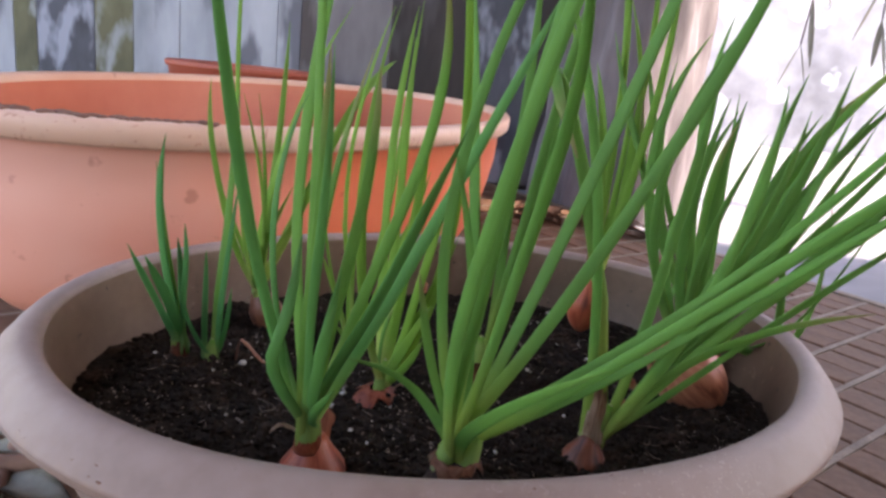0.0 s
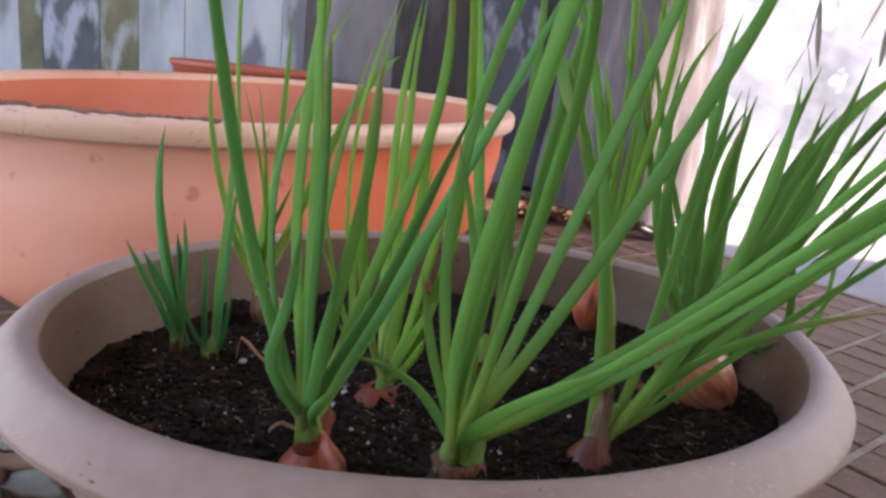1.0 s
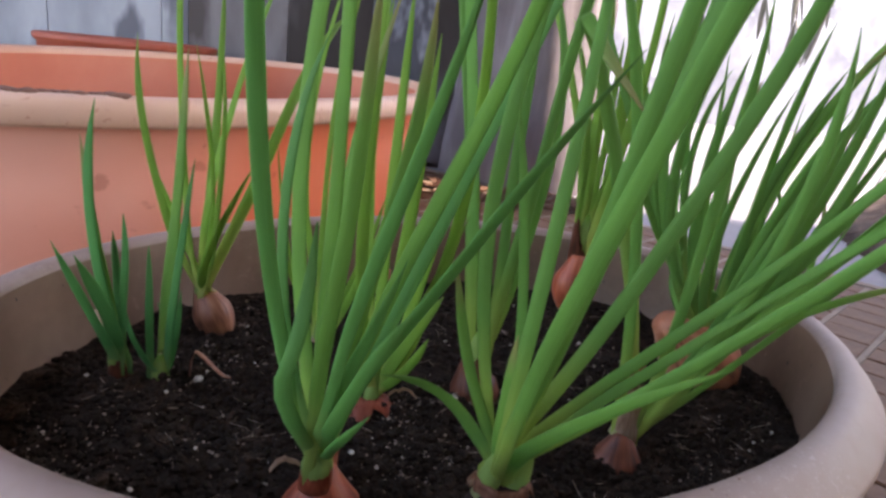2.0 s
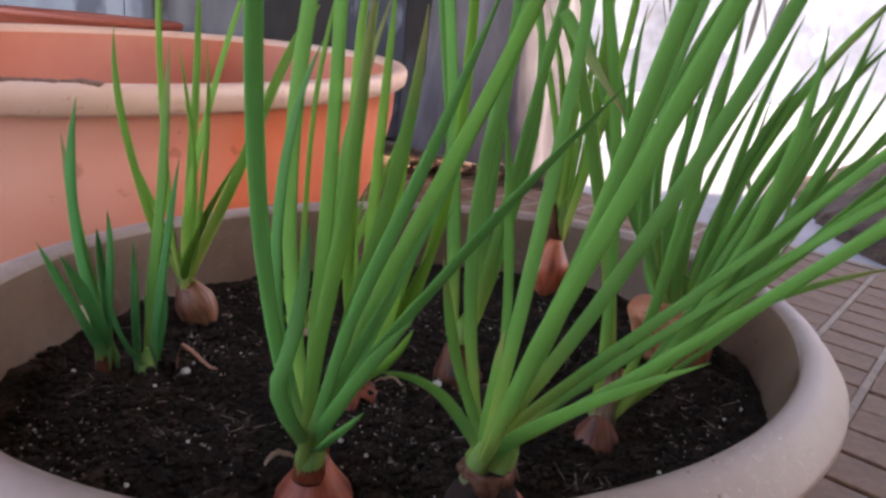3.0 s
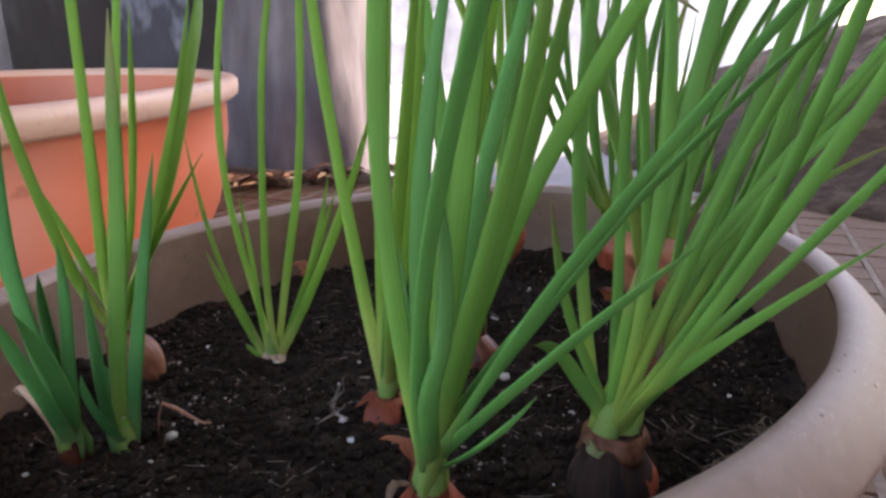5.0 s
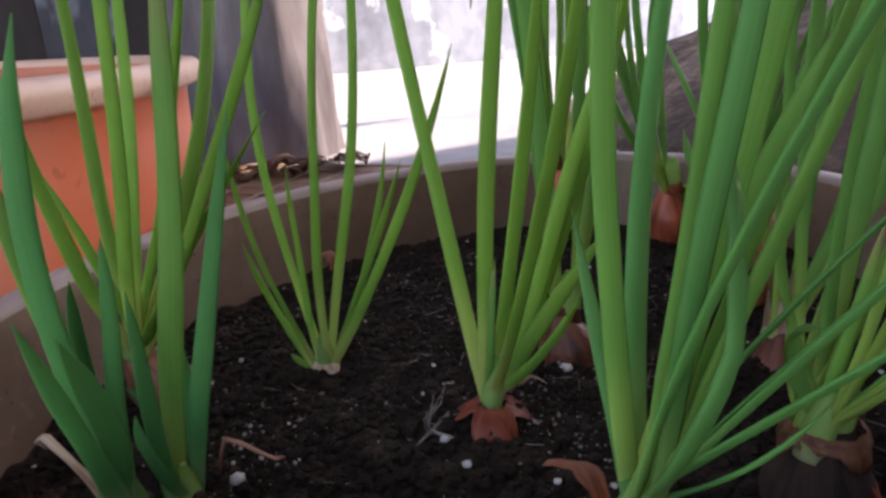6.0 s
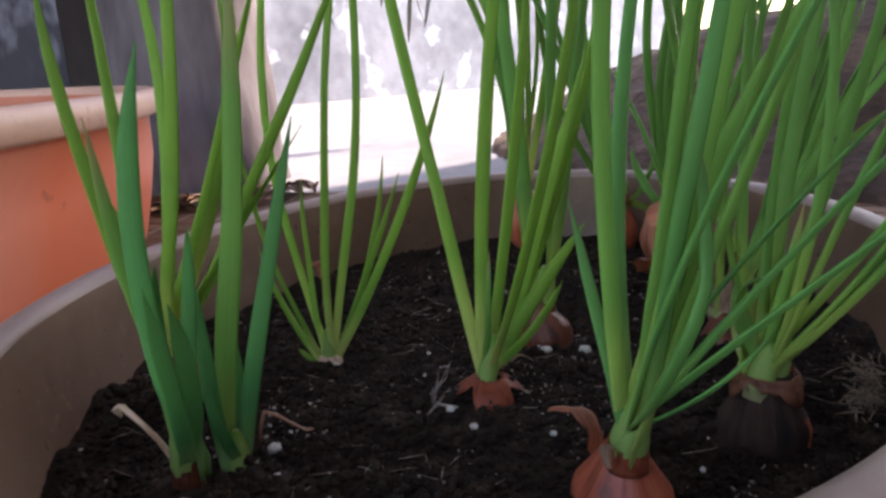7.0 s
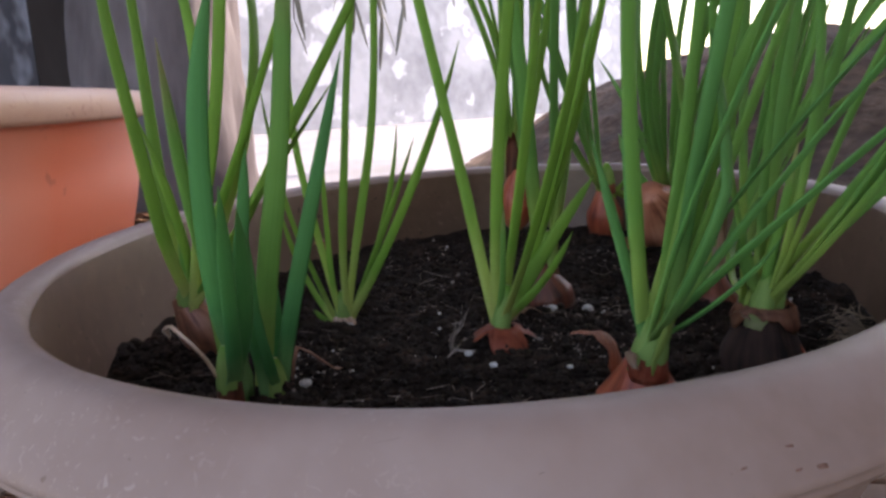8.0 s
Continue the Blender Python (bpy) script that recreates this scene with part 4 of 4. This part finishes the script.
BULBS = [
    # name of the table, foot, bulb middle, radius, height, tilt x, tilt y, skin, leaf, words
    (LEAVES_A1, (-0.156, -0.0178, 0.0157), (-0.156, -0.018, -0.006), 0.0105, 0.026, 0, 0, SKIN_BROWN, GREEN_BLUE, "small onion with short blue-green leaves in black soil"),
    (LEAVES_A2, (-0.1383, -0.0143, 0.007), (-0.138, -0.014, -0.013), 0.009, 0.022, 0, 0, SKIN_RED, GREEN_BLUE, "small onion with upright blue-green leaves, buried to the neck"),
    (LEAVES_G, (-0.1335, 0.0657, 0.0219), (-0.1275, 0.063, 0.0085), 0.0118, 0.036, -16, -28, SKIN_PALE, GREEN_LIGHT, "onion with papery pink-brown bulb and light green leaves"),
    (LEAVES_K, (-0.064, 0.052, 0.002), (-0.064, 0.052, -0.010), 0.009, 0.026, 0, 0, SKIN_DRY, GREEN_LIGHT, "young onion with thin light green leaves, bulb buried"),
    (LEAVES_F, (-0.036, -0.0257, 0.0059), (-0.036, -0.026, -0.009), 0.0094, 0.030, 0, 0, SKIN_RED, GREEN_LIGHT, "onion with pale green stems over torn red-brown skin"),
    (LEAVES_B, (-0.060, -0.1104, 0.0216), (-0.058, -0.1075, 0.001), 0.0158, 0.036, 0, 0, SKIN_RED, GREEN_MID, "onion with dense blue-green leaves over a half-buried orange bulb"),
    (LEAVES_C, (0.0072, -0.1193, 0.0233), (0.0072, -0.119, 0.003), 0.0150, 0.037, 0, 0, SKIN_DARK, GREEN, "onion with many long leaning green leaves over a dark earthy bulb"),
    (LEAVES_D, (0.079, -0.065, 0.016), (0.0755, -0.069, -0.003), 0.0126, 0.030, -10, 10, SKIN_BROWN, GREEN, "onion with brown bulb, papery neck and leaves leaning far out"),
    (LEAVES_E, (0.146, -0.004, 0.038), (0.145, -0.001, 0.024), 0.0208, 0.062, 4, -52, SKIN_DULL, GREEN, "large tilted onion with shiny orange streaked skin and green leaves"),
    (LEAVES_H, (0.098, 0.081, 0.053), (0.0965, 0.078, 0.034), 0.0130, 0.040, 0, 4, SKIN_RED, GREEN_LIGHT, "onion with red-brown bulb and long dry brown neck"),
    (LEAVES_R3, (0.177, 0.062, 0.038), (0.178, 0.064, 0.012), 0.0135, 0.044, 0, -6, SKIN_RED, GREEN, "orange onion with a few upright leaves near the far rim"),
    (LEAVES_J, (0.019, -0.008, 0.022), (0.019, -0.009, 0.002), 0.0125, 0.034, -6, -14, SKIN_BROWN, GREEN, "pale orange onion half sunk in the soil amid the others"),
]


STEMS = {"onion with red-brown bulb and long dry brown neck": 0.03, "onion with pale green stems over torn red-brown skin": 0.020}

NECKS = {"onion with brown bulb, papery neck and leaves leaning far out": (0.03, SKIN_DRY), "onion with red-brown bulb and long dry brown neck": (0.03, SKIN_BROWN)}
TWIN = {"onion with many long leaning green leaves over a dark earthy bulb": 0.0052}


PLANTS = {}


def build_onions():
    rng = random.Random(17)
    for table, foot, mid, radius, height, tx, ty, skin, green, words in BULBS:
        plant = PLANTS[words] = empty("onion_plant", (foot[0], foot[1], 0))
        b = part("bulb", bulb_mesh(radius, height, rng, 0.52 if words in TWIN else 0.34), skin, plant)
        b.matrix_local = Matrix.Translation(Vector(mid) - Vector((foot[0], foot[1], 0))) @ pose(0, 0, 0, tx, ty) @ pose(0, 0, 0, 0, 0, rng.uniform(0, 360))
        for row in table:
            *root, tx_, ty_, tz_, bx_, by_, bz_, wide = row
            tip, bow = [v / 1000 for v in (tx_, ty_, tz_)], [v / 1000 for v in (bx_, by_, bz_)]
            a = math.atan2(tip[1], tip[0])
            o = part("leaf", leaf_mesh(tip, bow, wide / 1000, rng), GREEN_TIP if rng.random() < 0.12 else green, plant)
            if root:
                o.location = (root[0] / 1000, root[1] / 1000, foot[2] + root[2] / 1000)
            else:
                off = min(0.0055, radius * 0.4) * rng.uniform(0.5, 1.0)
                o.location = (off * math.cos(a), off * math.sin(a), foot[2] - 0.006)
        lean = Vector((0, 0, 0))
        for row in table:
            lean += Vector((row[-4], row[-3], row[-2])) / 1000 / len(table)
        lean = Vector((lean.x, lean.y, 0)) / max(0.03, lean.z)
        stem_r = min(0.0058, max(0.0042, radius * 0.42)) * (0.78 if words in TWIN else 1.0)
        rise = STEMS.get(words, 0.016 if radius > 0.0095 else 0.013)
        feet = [TWIN[words], -TWIN[words]] if words in TWIN else [0.0]
        for shift in feet:
            way = [lean * (0.8 * q * rise) + Vector((0, 0, rise * q)) for q in (-0.35, 0, 0.25, 0.5, 0.75, 1.0)]
            st = part("stem", tube(bmesh.new(), way, [stem_r * q for q in (1.0, 1.02, 0.96, 0.82, 0.6, 0.25)], 16), STEM, plant, "pale green sheath of wrapped leaf bases")
            st.location = (shift, 0, foot[2] - 0.002)
        if words in TWIN:
            collar = part("torn_skin", skirt_mesh(stem_r * 2.0, 0.0125, 0.008, rng), SKIN_PALE, plant, "ragged papery skin over the earthy bulb")
            collar.location = (0, 0, foot[2] + 0.001)
            shell = part("peel", peel_mesh(radius * 1.03, height, rng, radians(-75), radians(95)), SKIN_RED, plant, "shiny red-brown loose peel")
            shell.location = Vector(mid) - Vector((foot[0], foot[1], 0))
            tagged(plant, words, "onion plant", "onions in the oval planter")
            continue
        if radius < 0.0095:
            if words in STEMS:
                fringe = part("torn_skin", skirt_mesh(stem_r * 1.05, 0.0165, 0.009, rng), skin, plant, "torn red-brown skin round the foot of the stems")
                fringe.location = (-0.001, -0.003, foot[2] + 0.0005)
            tagged(plant, words, "onion plant", "onions in the oval planter")
            continue
        high, husk = NECKS.get(words, (0.004, skin))
        nk = part("neck", neck_mesh(stem_r * 0.95, high, rng), husk, plant, "dry papery neck")
        nk.location = (0, 0, foot[2] - 0.002)
        tagged(plant, words, "onion plant", "onions in the oval planter")


def join(words, name, points, radii, material, flat, side, label=""):
    """A single tube of a leaf or sheath, given in the bed's own coordinates, as a part of the plant with these words."""
    plant = PLANTS[words]
    ob = part(name, tube(bmesh.new(), [Vector(p) for p in points], radii, 12, flat, Vector(side)), material, plant, label)
    ob.location = -plant.location
    return ob


def build_odd_leaves():
    # a long leaf that has buckled and hangs over among the others
    join("onion with brown bulb, papery neck and leaves leaning far out", "bent_leaf", ((0.084, -0.060, 0.018), (0.075, -0.052, 0.08), (0.058, -0.046, 0.14), (0.044, -0.046, 0.178), (0.036, -0.048, 0.191), (0.034, -0.058, 0.189), (0.036, -0.080, 0.176), (0.041, -0.110, 0.158)),
         [0.0030, 0.0036, 0.0034, 0.0030, 0.0024, 0.0028, 0.0024, 0.0004], GREEN_TIP, 0.35, (1, 0, 0), "long green leaf, buckled and hanging over")
    # a leaf that bulges out low down, kinks and rises again behind its neighbours
    join("onion with dense blue-green leaves over a half-buried orange bulb", "kinked_leaf", ((-0.061, -0.112, 0.026), (-0.064, -0.119, 0.036), (-0.0685, -0.127, 0.049), (-0.0715, -0.133, 0.061), (-0.0718, -0.136, 0.069), (-0.0695, -0.137, 0.077), (-0.0668, -0.135, 0.088), (-0.065, -0.132, 0.102), (-0.064, -0.128, 0.118)),
         [0.0028, 0.0030, 0.0031, 0.0030, 0.0027, 0.0023, 0.0025, 0.0018, 0.0003], GREEN_MID, 0.4, (1, -0.3, 0.3), "blue-green leaf with a kink low down")
    # a withered leaf base that stands off the small onion, its end folded back
    join("small onion with short blue-green leaves in black soil", "dry_sheath", ((-0.157, -0.018, 0.012), (-0.159, -0.0165, 0.018), (-0.1618, -0.0142, 0.0248), (-0.1645, -0.0118, 0.0298), (-0.1685, -0.0068, 0.0357), (-0.1698, -0.0050, 0.0350), (-0.1685, -0.0050, 0.0315)),
         [0.0026, 0.0024, 0.0020, 0.0017, 0.0021, 0.0017, 0.0006], SKIN_DRY, 0.25, (0.3, 1, 0.4), "straw-coloured withered sheath")


def scrap(at, turn, length, width, lift, curl, material, words, roll=0, pitch=0):
    rng = random.Random(int(abs(at[0] * 10000)) + int(abs(at[1] * 7000)))
    ob = part("dry_skin", curl_mesh(length, width, lift, curl, rng), material)
    ob.matrix_world = Matrix.Translation(at) @ pose(0, 0, 0, roll, pitch, turn)
    return tagged(ob, words, "onion skin", "loose onion skins on the soil")


def build_scraps():
    pts = [Vector(p) for p in ((-0.1265, -0.0045, 0.002), (-0.1255, -0.005, 0.010), (-0.1235, -0.005, 0.0155), (-0.119, -0.0058, 0.0125), (-0.114, -0.0066, 0.0075), (-0.1095, -0.007, 0.0035), (-0.103, -0.006, 0.0015))]
    strip = part("dry_skin", tube(bmesh.new(), pts, [0.0012, 0.0015, 0.0017, 0.0021, 0.0019, 0.0014, 0.0003], 8, 0.25, Vector((0.2, 1, 0.2))), SKIN_PALE)
    tagged(strip, "thin kinked strip of red-brown onion skin on the soil", "onion skin", "loose onion skins on the soil")
    scrap((-0.066, -0.110, 0.022), 178, 0.013, 0.004, 0.004, 0.5, SKIN_DRY, "white hooked shred of dry leaf beside the orange bulb")
    scrap((-0.057, -0.098, 0.010), 70, 0.022, 0.009, 0.008, 0.6, SKIN, "curled orange onion skin standing from the soil", 20, -25)
    scrap((0.002, -0.113, 0.016), 160, 0.010, 0.007, 0.003, 0.8, SKIN_DRY, "torn papery skin round the neck of the dark bulb", 0, -40)
    scrap((-0.028, -0.026, 0.006), 10, 0.016, 0.004, 0.004, -0.5, SKIN_DRY, "pale dry shred on the dark soil")
    scrap((-0.02, 0.128, 0.012), 120, 0.012, 0.010, 0.006, 0.4, SKIN, "pinkish skin scrap by the planter wall", 0, -40)
    scrap((0.10, -0.045, 0.010), 80, 0.014, 0.010, 0.006, 0.3, SKIN, "papery orange skin standing among the leaves", 0, -60)
    scrap((0.118, 0.004, 0.008), 200, 0.016, 0.010, 0.005, 0.4, SKIN, "papery orange skin standing among the leaves", 0, -35)


def build_straw():
    """Dry straw and root hairs drifted against the planter's wall, and one tuft of roots on the bed."""
    rng = random.Random(29)
    bm = bmesh.new()
    for k in range(150):
        s = rng.random()
        x, y = 0.036 + 0.052 * s, -0.1385 + 0.016 * s * s
        x, y = x + rng.gauss(0, 0.004), y + rng.gauss(0, 0.0028)
        if not in_pot(x, y, 0.004):
            continue
        a, ln, r = rng.uniform(0, 6.28), rng.uniform(0.004, 0.014), rng.uniform(0.00008, 0.00030)
        z = soil_height(x, y) + rng.uniform(0.001, 0.007)
        d = Vector((math.cos(a), math.sin(a), rng.uniform(-0.25, 0.45)))
        sd = Vector((-math.sin(a), math.cos(a), 0.2)) * rng.uniform(-0.5, 0.5)
        pts = [Vector((x, y, z)) + ln * ((q - 0.5) * d + sd * (q - 0.5) ** 2) for q in (0, 0.25, 0.5, 0.75, 1)]
        if all(in_pot(p.x, p.y, 0.001) for p in pts):
            tube(bm, pts, [r * 0.6, r, r, r * 0.9, r * 0.5], 5)
    tagged(part("straw", bm, STRAW), "dry straw and root hairs drifted against the planter wall", "straw", kind="stuff")
    bm = bmesh.new()
    for k in range(6):
        a, ln = rng.uniform(0, 6.28), rng.uniform(0.010, 0.024)
        d = Vector((math.cos(a) * 0.22, math.sin(a) * 0.22, 1))
        pts = [Vector((rng.gauss(0, 0.0012), rng.gauss(0, 0.0012), -0.001)) + ln * q * d + Vector((0.0012 * math.sin(5 * q + k), 0.0012 * math.sin(4 * q), 0)) for q in (0, 0.3, 0.6, 1)]
        tube(bm, pts, [0.00025, 0.0002, 0.00016, 0.0001], 5)
    for k in range(4):
        a = rng.uniform(0, 6.28)
        pts = [Vector((math.cos(a), math.sin(a), 0.12)) * 0.012 * q + Vector((0, 0, 0.0012)) for q in (0, 0.4, 0.8, 1)]
        tube(bm, pts, [0.0006, 0.0005, 0.0004, 0.0002], 5)
    root = part("root_tuft", bm, FIBRE)
    root.location = (-0.058, -0.020, soil_height(-0.058, -0.020))
    tagged(root, "tuft of dry pale roots standing in the soil", "root tuft")


def fallen_leaf(at, turn, length, material, words, rng):
    bm = bmesh.new()
    rows = [(0, 0.1), (0.18, 0.6), (0.4, 1.0), (0.62, 0.9), (0.82, 0.5), (1.0, 0.06)]
    arch, twist = rng.uniform(0.06, 0.22), rng.uniform(-0.6, 0.6)
    grid = []
    for s, w in rows:
        r = []
        for q in (-1, -0.5, 0, 0.5, 1):
            y = q * w * length * 0.22
            z = arch * length * math.sin(math.pi * s) + abs(q) * w * length * rng.uniform(0.03, 0.10) + twist * y * (s - 0.5)
            r.append(bm.verts.new(((s - 0.5) * length, y, z)))
        grid.append(r)
    for g0, g1 in zip(grid, grid[1:]):
        for k in range(4):
            bm.faces.new((g0[k], g1[k], g1[k + 1], g0[k + 1]))
    bmesh.ops.solidify(bm, geom=bm.faces[:], thickness=0.0007)
    low = min(v.co.z for v in bm.verts)
    for v in bm.verts:
        v.co.z -= low
    ob = part("dry_leaf", bm, material)
    ob.matrix_world = Matrix.Translation(at) @ pose(0, 0, 0, 0, 0, turn)
    return tagged(ob, words, "fallen leaf", "fallen leaves on the paving")


def build_litter():
    rng = random.Random(77)
    for k in range(46):
        s = k / 45
        x, y = 0.10 + 0.34 * s + rng.uniform(-0.04, 0.04), 1.08 - 0.10 * s + rng.uniform(-0.05, 0.05)
        fallen_leaf((x, y, FLOOR + 0.001 + rng.uniform(0, 0.012)), rng.uniform(0, 360), rng.uniform(0.04, 0.08), LITTER, "dry brown leaf lying on the pavers", rng)
    for x, y in [(-0.50, 0.355), (-0.535, 0.43), (-0.46, 0.31), (-0.58, 0.38)]:
        fallen_leaf((x, y, FLOOR + 0.001), rng.uniform(0, 360), rng.uniform(0.05, 0.08), PALE_LEAF if x < -0.49 else LITTER, "faded grey-green leaf lying on the pavers", rng)
    for x, y in [(-0.262, -0.005), (-0.30, -0.02), (-0.285, 0.03), (-0.25, -0.06), (-0.32, 0.05)]:
        fallen_leaf((x, y, FLOOR + 0.001), rng.uniform(0, 360), rng.uniform(0.05, 0.075), PALE_LEAF, "faded grey-green leaf lying on the pavers", rng)
    for a, c in [((-0.31, 0.06, FLOOR + 0.006), (-0.245, -0.07, FLOOR + 0.007)), ((-0.30, 0.0, FLOOR + 0.012), (-0.21, 0.03, FLOOR + 0.010))]:
        a, c = Vector(a), Vector(c)
        pts = [a + (c - a) * s + Vector((0.004 * math.sin(7 * s), 0.004 * math.sin(5 * s + 1), 0)) for s in [k / 7 for k in range(8)]]
        tagged(part("stick", tube(bmesh.new(), pts, [0.006, 0.0058, 0.0062, 0.0055, 0.0058, 0.005, 0.0052, 0.0035], 9), LITTER), "brown dry stick lying by the planter", "stick")


# ---------------------------------------------------------------- paving
PAVE_TURN, PAVE_W, PAVE_D, PAVE_EDGE = -51.0, 0.066, 0.048, 0.97


def build_paving():
    """Clay pavers in rows that run along the far edge of the paving; the grid's own x runs along the edge, y towards it."""
    base = empty("pavement", (0, 0, FLOOR), PAVE_TURN)
    # the turned grid: local y = PAVE_EDGE is the far edge
    bm = box(bmesh.new(), (-1.9, -1.6, -0.0135), (1.6, PAVE_EDGE - 0.004, -0.006))
    part("bed", bm, JOINT, base, smooth=False)
    rng = random.Random(31)
    shapes = []
    for _ in range(5):
        b = box(bmesh.new(), (-PAVE_W / 2 + 0.0035, -PAVE_D / 2 + 0.0016, -0.009), (PAVE_W / 2 - 0.0035, PAVE_D / 2 - 0.0016, 0.0))
        for v in b.verts:
            v.co += Vector((rng.uniform(-0.001, 0.001), rng.uniform(-0.0008, 0.0008), rng.uniform(-0.0012, 0) if v.co.z > -0.004 else 0))
        me = bpy.data.meshes.new("paver")
        bmesh.ops.bevel(b, geom=[e for e in b.edges if all(v.co.z > -0.004 for v in e.verts)], offset=0.0012, segments=1, affect="EDGES")
        b.to_mesh(me)
        b.free()
        me.materials.append(BRICK)
        shapes.append(me)
    verts, faces = [], []
    for j in range(53):
        for i in range(-26, 24):
            x, y = i * PAVE_W, PAVE_EDGE - 0.02 - (j + 0.5) * PAVE_D
            me = rng.choice(shapes)
            if -9 <= i < 9 and j < 17:
                ob = new("paver", me)
                ob.parent = base
                ob.location = (x, y, rng.uniform(-0.001, 0.0))
            else:
                o = len(verts)
                verts += [(v.co.x + x, v.co.y + y, v.co.z) for v in me.vertices]
                faces += [tuple(k + o for k in p.vertices) for p in me.polygons]
    me = bpy.data.meshes.new("more_pavers")
    me.from_pydata(verts, [], faces)
    me.materials.append(BRICK)
    more = new("more_pavers", me)
    more.parent = base
    tagged(more, kind="stuff")
    for i in range(-27, 24):
        x = (i + 0.5) * PAVE_W
        b = box(bmesh.new(), (x - 0.0035, -1.59, -0.008), (x + 0.0035, PAVE_EDGE - 0.02, -0.0008))
        part("mortar_strip", b, MORTAR, base, smooth=False)
    b = box(bmesh.new(), (-1.9, PAVE_EDGE - 0.018, -0.0135), (1.6, PAVE_EDGE, 0.001), 0.002)
    part("edge_strip", b, MORTAR, base, "grey mortar edging", smooth=False)
    tagged(base, "brown clay pavers with grey mortar lines", "paving", kind="structure")


build_ground()
build_wall()
build_tree()
build_far_wall()
build_added_wall()
build_shade_roof()
build_heap()
build_tub()
build_basin()
build_pot()
build_soil()
build_soil_bits()
build_perlite()
build_onions()
build_odd_leaves()
build_scraps()
build_straw()
build_litter()
build_paving()
